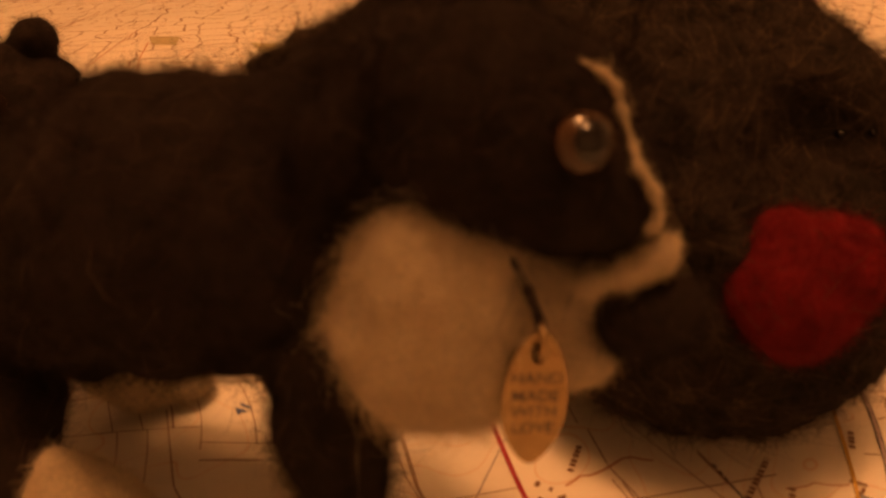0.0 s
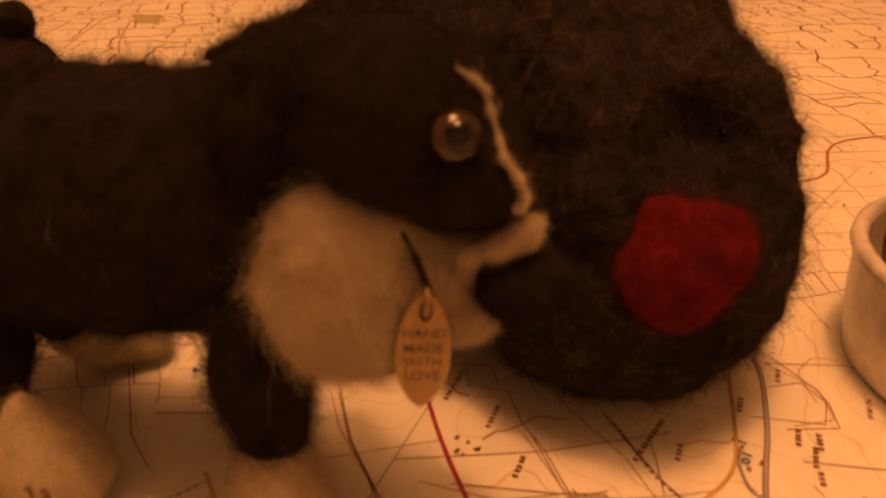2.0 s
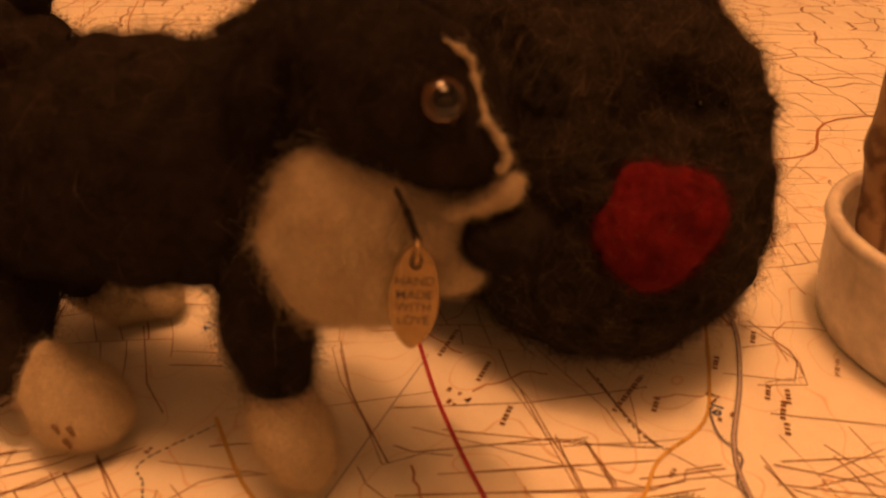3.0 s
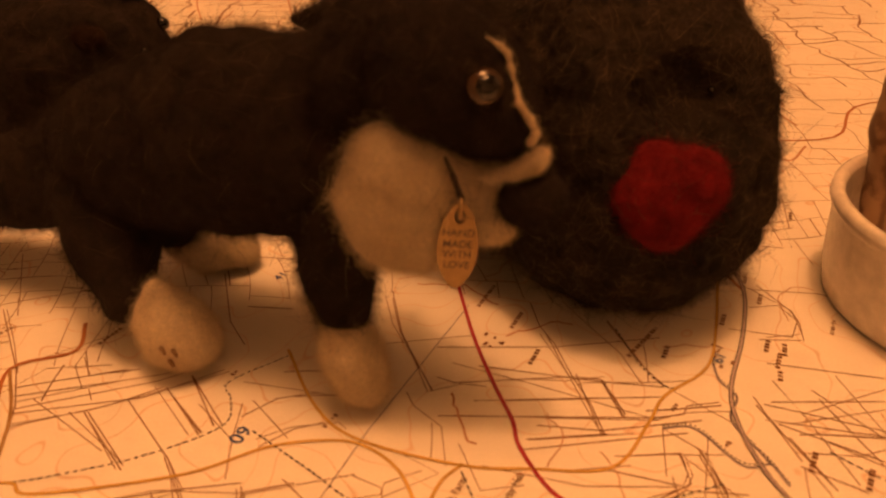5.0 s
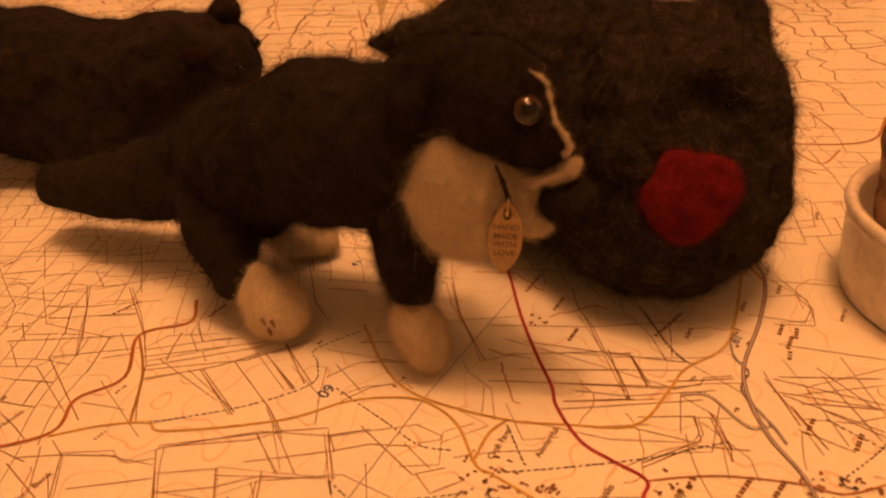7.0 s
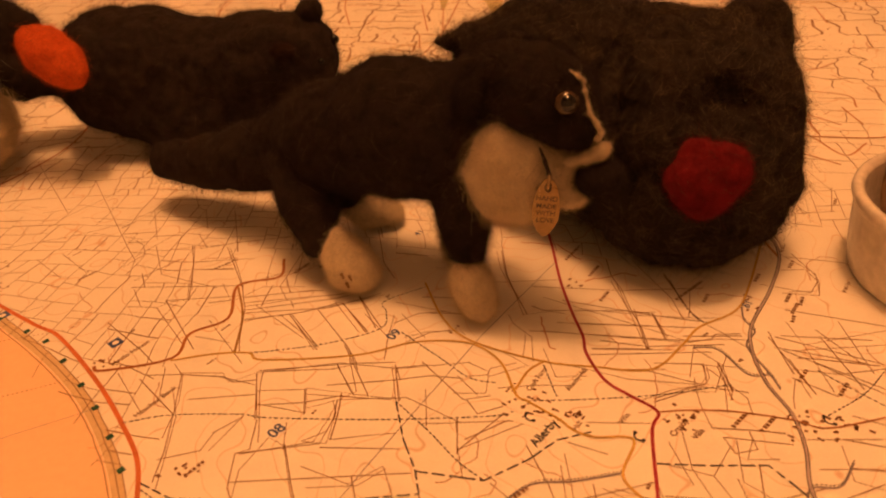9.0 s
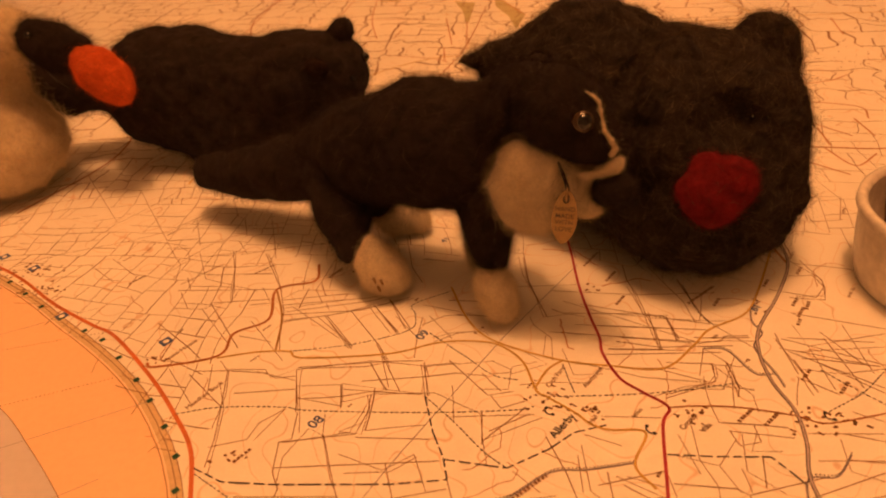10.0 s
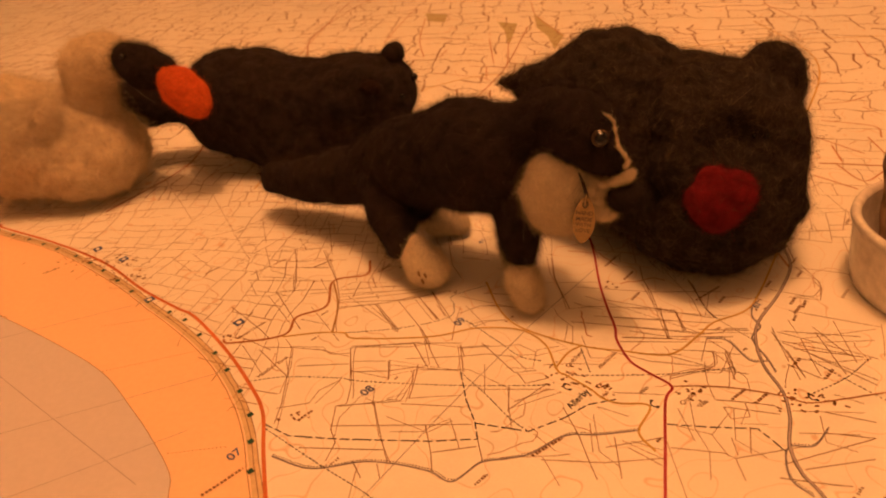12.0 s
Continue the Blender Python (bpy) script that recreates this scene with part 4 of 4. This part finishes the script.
def felt_dog():
    d = thing("felt_dog_toy", "black and white needle-felted puppy toy with a brass tag", "toy", pose(0, -0.015, 0, 0, 0, -26.57))
    body = wool(form([(-62, 10, 30.5, 13), (-45, 6, 37.0, 15.6), (-17, 1.5, 45.6, 18.0), (-2, -0.5, 48, 15.6), (8, -0.5, 57, 12)]), 0.9, 4, 0.9, 0.3, 1)
    body.transform(Matrix.Diagonal((1, 0.76, 1, 1)))
    fuzzy("body", body, BLACK_WOOL, d, 9000, 2.4, 0.06, 1)
    head = wool(form([(12, 0.5, 62, 9.5), (20, -1.5, 61.5, 10)], [((29.3, -4.8, 56.3), (8.2, 5.8, 6.6)), ((24, -2.6, 61.2), (11, 7.2, 9.4))]), 0.7, 5, 0.4, 0.2, 2)
    fuzzy("head", head, BLACK_WOOL, d, 4500, 1.6, 0.05, 2)
    fuzzy("tail", wool(form([(-62, 8.5, 29.5, 12), (-80, 8.5, 25, 10), (-98, 8.5, 20.5, 8.2), (-117, 8.5, 18, 6.8)]), 0.8, 5, 0.6, 0.25, 3), BLACK_WOOL, d, 2600, 2.8, 0.06, 3)
    for k, (hip, ankle, paw) in enumerate((
            ((-53, 2, 29, 11), (-41.5, -11, 13.2, 5.2), [(-33.8, -11.6, 17.0, 1.9), (-33.2, -12, 11.5, 4.7), (-31.0, -12, 7.4, 6.2), (-28.2, -12, 6.5, 5.8)]),
            ((-52, 13, 30, 9), (-49, 15, 14, 5.0), [(-50, 16, 9, 3.4), (-45, 19, 5.6, 4.2), (-38.5, 22.5, 5.0, 4.4)]),
            ((4.8, -7.6, 37, 6.2), (6.0, -11.2, 20.5, 4.6), [(5.8, -12, 16.2, 4.3), (7.6, -12.2, 10, 4.8), (8.8, -12.5, 5.2, 4.7)]),
            ((-5, 8, 40, 9), (-8, 10, 17, 5.0), [(-8, 10, 15, 4.6), (-7.5, 10, 5.4, 5.0)]))):
        fuzzy("leg", wool(form([hip, ((hip[0] + ankle[0]) / 2 - 0.5, (hip[1] + ankle[1]) / 2, (hip[2] + ankle[2]) / 2, (hip[3] + ankle[3]) / 2), ankle]), 0.7, 4, 0.5, 0.3, 4 + k), BLACK_WOOL, d, 1900, 2.2, 0.055, 10 + k)
        skin = wool(form(paw), 0.6, 4, 0.6, 0.25, 8 + k)
        foot = fuzzy("paw", skin, WHITE_WOOL, d, 1700, 1.9, 0.05, 20 + k, "white felted paw")
        if k == 0:
            # brown stitches between the toes
            for a in ((-30.2, -17, 8.2), (-27.2, -17, 7.6), (-28.6, -17, 5.2)):
                q, n = on_skin(skin, a)
                part("toe_stitch", wool(form([((q + n * 0.0002) * 1000).to_tuple() + (0.55,), ((q + n * 0.0002) * 1000 + Vector((0.5, 0, -1.2))).to_tuple() + (0.4,)]), 0.25, 0.3, 0.1, 0.08), TAN_WOOL, foot, "tan wool stitch")
    fuzzy("chest", wool(form([((14.6, -4.8, 42.0), (11.8, 9.6, 12.2)), ((16.6, -4.6, 38.8), (9.8, 9.0, 9.2)), ((18.0, -6.0, 47.6), (8.2, 8.2, 7.8))]), 0.7, 5, 0.8, 0.35, 14), WHITE_WOOL, d, 5200, 2.7, 0.05, 30, "white felted chest")
    skin = wool(form([((27.6, -5.0, 44.1), (5.4, 5.0, 4.8)), ((24.9, -5.0, 45.3), (5.0, 5.4, 6.4))]), 0.5, 4, 0.6, 0.4, 19)
    throat = fuzzy("throat", skin, WHITE_WOOL, d, 1900, 2.2, 0.05, 35, "white felted throat")
    tagged(part("dark_strand", fuzz(skin, 260, 4.5, 0.1, 77, 0.35), BROWN_WOOL, throat), kind="stuff")
    fuzzy("chin", wool(form([(27.4, -6, 40.3, 3.0), (31.0, -5.8, 39.0, 2.8), (32.4, -5.2, 38.5, 2.1)]), 0.5, 4, 0.4, 0.2, 16), WHITE_WOOL, d, 1100, 1.3, 0.05, 32, "white felted chin")
    fuzzy("muzzle", wool(form([(29.8, -9.0, 48.6, 0.4), (32.3, -9.0, 48.5, 0.6), (35.4, -8.0, 49.3, 0.75), (37.8, -6.8, 50.4, 1.1), (38.5, -5.7, 51.5, 0.95)]), 0.35, 2, 0.5, 0.35, 15), WHITE_WOOL, d, 900, 1.0, 0.05, 31, "white felted muzzle")
    fuzzy("nose", wool(form([(36.4, -6.8, 44.1, 4.0), (38.9, -5.8, 44.4, 4.0)]), 0.5, 4, 0.3, 0.15, 17), BLACK_WOOL, d, 700, 1.4, 0.05, 33, "black felted nose and mouth")
    # the blaze follows the forehead down to the muzzle
    line = []
    for a, r in (((29.9, -5, 68.0), 0.25), ((31.8, -5, 67.0), 0.34), ((33.2, -5, 65.3), 0.42), ((33.9, -5, 63.2), 0.42), ((34.6, -5, 59.9), 0.45), ((35.0, -5, 57.8), 0.45), ((36.4, -5, 56.2), 0.5), ((37.4, -5.2, 54.6), 0.7), ((38.4, -5.8, 53.0), 1.0)):
        q, n = on_skin(head, a)
        line.append((*((q + n * 0.0002) * 1000 if (q - Vector(a) * 0.001).length < 0.006 else Vector(a)), r))
    fuzzy("blaze", wool(form(line), 0.3, 0.8, 0.15, 0.1, 18), WHITE_WOOL, d, 260, 0.9, 0.05, 34, "thin white felted blaze")
    for a, r in (((31.5, -10, 62.5), 2.75), ((35.6, 1.0, 58.2), 1.9)):
        q, n = on_skin(head, a) if a[1] < -5 else min(((v.co, v.normal) for v in head.vertices), key=lambda vn: (vn[0] - Vector(a) * 0.001).length_squared)
        glass_eye(tuple((q + n * 0.0001) * 1000), r, n, d)
    for c in ([(12, -6.5, 67, 2.4), (8, -8.8, 61, 3.0), (7, -9.8, 56.5, 2.2)], [(13, 8, 68, 3.2), (9, 11, 61, 4), (8, 12, 55, 3)]):
        fuzzy("ear", wool(form(c), 0.5, 3, 0.3, 0.2, 20), BLACK_WOOL, d, 900, 2.0, 0.05, 36)
    # collar ribbon and stamped tag
    part("collar", wool(form([(25.2, -10.6, 51.6, 0.35), (26.7, -11.2, 48.9, 0.5), (27.9, -11.8, 46.1, 0.5), (28.4, -12.2, 43.8, 0.4)]), 0.3, 0.3, 0.05, 0.03), BLACK_WOOL, d)
    tag = tag_plate(d)
    return d


def tag_plate(d):
    """An upright pointed oval of stamped brass with a small hole, hanging from the collar."""
    n = 36
    outline = []
    for i in range(n):
        a = 2 * math.pi * i / n
        taper = 1.0 - 0.12 * math.sin(a) - 0.10 * (math.sin(a) < 0) * math.sin(a) ** 2
        outline.append(Vector((3.1 * math.cos(a) * taper * (1 - 0.28 * max(0, -math.sin(a)) ** 3), 7.2 * math.sin(a), 0)) * 0.001)
    hole = [Vector((0.85 * math.cos(-2 * math.pi * i / 12), 5.0 + 1.25 * math.sin(-2 * math.pi * i / 12), 0)) * 0.001 for i in range(12)]
    bm = bmesh.new()
    edges = []
    for ring in (outline, hole):
        vs = [bm.verts.new(p) for p in ring]
        edges += [bm.edges.new((a, b)) for a, b in zip(vs, vs[1:] + vs[:1])]
    bmesh.ops.triangle_fill(bm, edges=edges, use_beauty=True)
    ex = bmesh.ops.extrude_face_region(bm, geom=bm.faces[:])
    bmesh.ops.translate(bm, vec=(0, 0, -0.0006), verts=[v for v in ex["geom"] if isinstance(v, bmesh.types.BMVert)])
    bmesh.ops.recalc_face_normals(bm, faces=bm.faces)
    tag = part("tag", bm, BRASS, d, "small oval brass tag with stamped words")
    tag.matrix_basis = pose(0.0278, -0.0134, 0.0384, 84, 5, 18)
    for text, y, size in (("HAND", 2.3, 1.7), ("MADE", 0.4, 1.7), ("WITH", -1.3, 1.7), ("LOVE", -3.1, 1.7)):
        ob = words(text, 0, y * 0.001, size, 0, DARK_INK, tag, 0.00006)
        ob.name = "stamped_word"
    ring = [(0, 6.3 + 1.5 * math.cos(2 * math.pi * i / 16), 1.5 * math.sin(2 * math.pi * i / 16), 0.3) for i in range(17)]
    part("jump_ring", wool(form(ring), 0.15, 0.05, 0, 0), BRASS, tag)
    return tag


def felt_bear():
    b = thing("felt_bear_toy", "plump charcoal needle-felted animal toy with a red heart", "toy", pose(0.06, 0.022, 0))
    body = wool(form([((-24, 14, 37), (31, 31, 33.8)), ((-10, 0, 27), (30, 32, 27)), ((3, 10, 36), (24, 25, 26))], [(-40, 16, 50, 14), (-54, 18, 53, 6.5)]), 1.1, 6, 1.5, 0.6, 31)
    fuzzy("body", body, CHARCOAL_WOOL, b, 12000, 2.0, 0.06, 41)
    # rounded face: a brow ridge beside the hollow of the eyes, cheeks below
    head = wool(form([((6.5, -9, 33), (27.5, 34, 31)), ((10, -16, 45), (20.5, 23, 17)), ((12, -5, 40), (20.5, 25, 18)), ((8, -28, 32), (20, 16, 17)), ((3, -24, 22.5), (28.5, 24, 22.8))], [(-6, -20, 60, 7), (-10, -29, 52, 7.5), (-11, -36, 42, 6.5), (-10, -40, 33, 5)], ("cut", (6, -47, 52), (13, 15, 11.5))), 1.0, 5, 1.3, 0.6, 32)
    fuzzy("head", head, CHARCOAL_WOOL, b, 12000, 2.0, 0.06, 42)
    fuzzy("ear", wool(form([((28.5, 12, 50), (12.4, 9.5, 13.2)), ((25, 9, 42), (10.5, 10, 11))]), 0.8, 5, 0.8, 0.4, 33), CHARCOAL_WOOL, b, 2600, 1.9, 0.06, 43)
    fuzzy("tail", wool(form([(-50, 18, 54, 5.5), (-58, 19, 53, 3.2), (-65, 19, 54, 1.2)]), 0.6, 3, 0.5, 0.3, 34), CHARCOAL_WOOL, b, 900, 2.4, 0.06, 44)
    # heart of red wool set on the face
    prims = []
    tree = [(v.co.copy(), v.normal.copy()) for v in head.vertices if v.co.y < 0.002]
    rng = random.Random(4)
    shape = [Vector(v) for v in ((-6.6, 35.4), (-5.0, 38.6), (-2.2, 40.0), (0.4, 38.6), (3.6, 39.6), (6.2, 38.2), (6.4, 35.8), (3.6, 31.8), (0.2, 28.2), (-1.8, 27.6), (-4.6, 31.2))]
    while len(prims) < 220:
        x, z = rng.uniform(-9, 10), rng.uniform(22, 42)
        if not inside(shape, Vector((x, z))):
            continue
        q, n = min(tree, key=lambda vn: (vn[0].x * 1000 - x) ** 2 + (vn[0].z * 1000 - z) ** 2)
        prims.append((tuple(q * 1000 + n * -0.1), 1.7))
    fuzzy("heart", wool(form(prims), 0.6, 4, 0.5, 0.3, 35), RED_WOOL, b, 2200, 1.3, 0.06, 45, "red felted heart")
    for c, r in (((11.6, -36, 50.6), 0.7), ((14.2, -36, 50.4), 0.45)):
        q, n = on_skin(head, c, (0.05, -0.85, 0.52))
        bead("eye", tuple((q + n * 0.0002) * 1000), r, DARK_BEAD, b, "tiny black bead eye")
    return b


def felt_otter():
    o = thing("felt_seal_toy", "long black needle-felted animal toy lying on the map", "toy", pose(-0.105, 0.111, 0))
    body = wool(form([(-33, -3, 30.5, 25.5), (-18, -5, 30, 24), (2, -8, 28.5, 20.5), (24, -13, 30, 21)], [((34, -15, 36), (22, 18, 17)), ((47, -18, 34.5), (12, 14, 15)), ((0, -14, 17), (34, 20, 16))]), 1.1, 6, 1.2, 0.5, 51)
    fuzzy("body", body, BLACK_WOOL, o, 9000, 2.6, 0.07, 51)
    fuzzy("flipper", wool(form([(-44, 2, 31, 13), (-62, 2, 32, 10), (-78, -1, 32, 10), (-90, -2, 34, 9), (-95, -2, 39, 6)]), 0.9, 4, 0.8, 0.4, 52), BLACK_WOOL, o, 2400, 3.2, 0.07, 52)
    fuzzy("ear", wool(form([(49, -15, 50, 5.2), (51, -16, 53, 4.6)]), 0.7, 3, 0.3, 0.2, 53), BLACK_WOOL, o, 600, 1.4, 0.07, 53)
    fuzzy("brow_patch", wool(form([((41, -30, 42), (5, 3, 3.5))]), 0.6, 3, 0.3, 0.2, 54), BROWN_WOOL, o, 700, 1.5, 0.07, 54, "faint brown felted patch")
    bead("nose", (59.2, -20, 42.5), 1.9, DARK_BEAD, o, "shiny black bead nose")
    bead("eye", (54.5, -28.5, 37), 1.3, DARK_BEAD, o, "shiny black bead eye")
    return o


def felt_swan():
    s = thing("felt_swan_toy", "cream needle-felted swan toy with an orange bill", "toy", pose(-0.222, 0.088, 0))
    body = wool(form([((-6, -4, 25), (44, 33, 25)), ((20, -8, 20), (25, 29, 20)), ((-24, 0, 33), (28, 24, 23))]), 1.1, 6, 1.4, 0.5, 61)
    fuzzy("body", body, CREAM_WOOL, s, 6500, 4.2, 0.06, 61, "", 0.5)
    fuzzy("neck", wool(form([(23, -4, 26, 17), (25.5, -3, 40, 10), (27, -3, 52, 9.8), (30, -3, 60, 10.5), (39, -4, 63.5, 9.2), (46, -5, 63, 7.8)]), 0.9, 5, 0.7, 0.3, 62), CREAM_WOOL, s, 3600, 2.6, 0.06, 62)
    # folded wing of long combed locks, curling up behind the neck
    rng = random.Random(21)
    locks = [((-10, -20, 32), (26, 14, 17)), ((6, -18, 36), (13, 11, 12))]
    wing = wool(form(locks, *[[(x, -27 + 0.25 * abs(x), z, r), (x + 5, -29 + 0.25 * abs(x), z + 6, r * 1.1), (x + 5, -24 + 0.25 * abs(x), z + 12, r * 0.7)] for x, z, r in [(rng.uniform(-34, 12), rng.uniform(24, 40), rng.uniform(2.2, 3.6)) for _ in range(22)]]), 0.9, 3, 1.0, 0.5, 65)
    fuzzy("wing", wing, CREAM_WOOL, s, 5200, 5.0, 0.06, 65, "combed cream wool wing", 0.6)
    fuzzy("face", wool(form([(53, -9, 63, 7.0), (59, -10, 59.5, 8.2), (65, -10.5, 57.5, 7.0), (70, -11, 59, 4.0)]), 0.7, 4, 0.5, 0.3, 63), BLACK_WOOL, s, 1800, 3.0, 0.06, 63, "black felted face")
    fuzzy("bill", wool(form([(69.5, -12.5, 57, 4.6), (75.5, -14.5, 50.5, 8.0), (80.5, -16, 45.5, 7.2), (83.5, -17, 42.6, 5.0)]), 0.7, 4, 0.5, 0.3, 64), ORANGE_WOOL, s, 1200, 1.4, 0.06, 64, "orange felted bill")
    bead("eye", (54.5, -15.2, 65.5), 1.8, DARK_BEAD, s, "shiny black bead eye")
    return s


felt_dog()
felt_bear()
felt_otter()
felt_swan()


# ---------------------------------------------------------------- ramekin with sticks
def lathe(prof, seg):
    """A turned surface from (radius, height) pairs in millimetres."""
    bm = bmesh.new()
    rings = [[bm.verts.new((p * 0.001 * math.cos(2 * math.pi * i / seg), p * 0.001 * math.sin(2 * math.pi * i / seg), z * 0.001)) for i in range(seg)] if p else [bm.verts.new((0, 0, z * 0.001))] for p, z in prof]
    for a, b in zip(rings, rings[1:]):
        for i in range(seg):
            j = (i + 1) % seg
            quad = [a[i % len(a)], a[j % len(a)], b[j % len(b)], b[i % len(b)]]
            quad = [v for k, v in enumerate(quad) if v not in quad[:k]]
            if len(quad) > 2:
                bm.faces.new(quad)
    bmesh.ops.recalc_face_normals(bm, faces=bm.faces)
    me = bpy.data.meshes.new("turned")
    bm.to_mesh(me)
    bm.free()
    return smooth(me)


def ramekin():
    r = thing("ramekin", "small cream glazed ceramic ramekin holding wooden sticks", "bowl", pose(0.1340, -0.0235, 0))
    prof = [(0.0, 0.6), (27.5, 0.6), (28.6, 0.0), (29.6, 0.9), (30.6, 6), (31.2, 12), (31.6, 18), (32.2, 20.6), (32.9, 22.0), (32.7, 23.6), (31.8, 24.4), (30.5, 24.0), (29.8, 22.6), (29.2, 17), (28.4, 8), (26.5, 4.2), (22, 3.4), (0.0, 3.2)]
    for name, run in (("outer_wall", prof[:8]), ("rim", prof[7:13]), ("inner_wall", prof[12:])):
        part(name, lathe(run, 72), CERAMIC, r)
    return r


def stick(x0, y0, x1, y1, z1, rad, seed):
    """A carved wooden stick that leans in the bowl, with a blunt rounded end."""
    a, b = Vector((x0, y0, 3.6 + rad * 0.6)), Vector((x1, y1, z1))
    me = wool(form([(*a, rad), (*a.lerp(b, 0.5), rad * 1.12), (*b, rad * 0.8)]), 0.7, 1, 0.5, 0.12, seed)
    me.transform(Matrix.Translation((0.1340, -0.0235, 0)))
    tagged(part("wooden_stick", me, STICK_WOOD), "pale rough wooden stick leaning in a ramekin", "stick", "sticks in the ramekin")


ramekin()
stick(-12, 14, -13, 22, 62, 6.5, 71)
stick(2, -14, 12, -2, 58, 6.0, 72)
stick(6, 6, 24, 16, 55, 5.5, 73)


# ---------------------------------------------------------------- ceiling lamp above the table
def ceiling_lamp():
    l = thing("ceiling_lamp", "unseen ceiling lamp above the table, its glowing shade added as fill", "lamp", pose(LAMP[0], LAMP[1], 0))
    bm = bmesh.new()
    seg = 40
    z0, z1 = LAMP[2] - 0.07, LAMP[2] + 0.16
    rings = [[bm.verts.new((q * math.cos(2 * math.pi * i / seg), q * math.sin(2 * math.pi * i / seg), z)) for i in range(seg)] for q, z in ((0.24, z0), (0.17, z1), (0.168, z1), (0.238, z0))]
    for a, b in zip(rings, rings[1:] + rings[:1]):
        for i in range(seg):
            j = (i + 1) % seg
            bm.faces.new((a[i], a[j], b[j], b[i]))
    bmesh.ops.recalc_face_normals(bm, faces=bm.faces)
    # assumed shade, out of view, that glows to lift the shadows
    part("shade", bm, FILL_SHADE, l)
    bm = bmesh.new()
    bmesh.ops.create_cone(bm, cap_ends=True, segments=12, radius1=0.004, radius2=0.004, depth=1.75 - LAMP[2] - 0.13, matrix=Matrix.Translation((0, 0, (1.75 + LAMP[2] + 0.13) / 2)))
    part("cord", bm, DARK_BEAD, l)


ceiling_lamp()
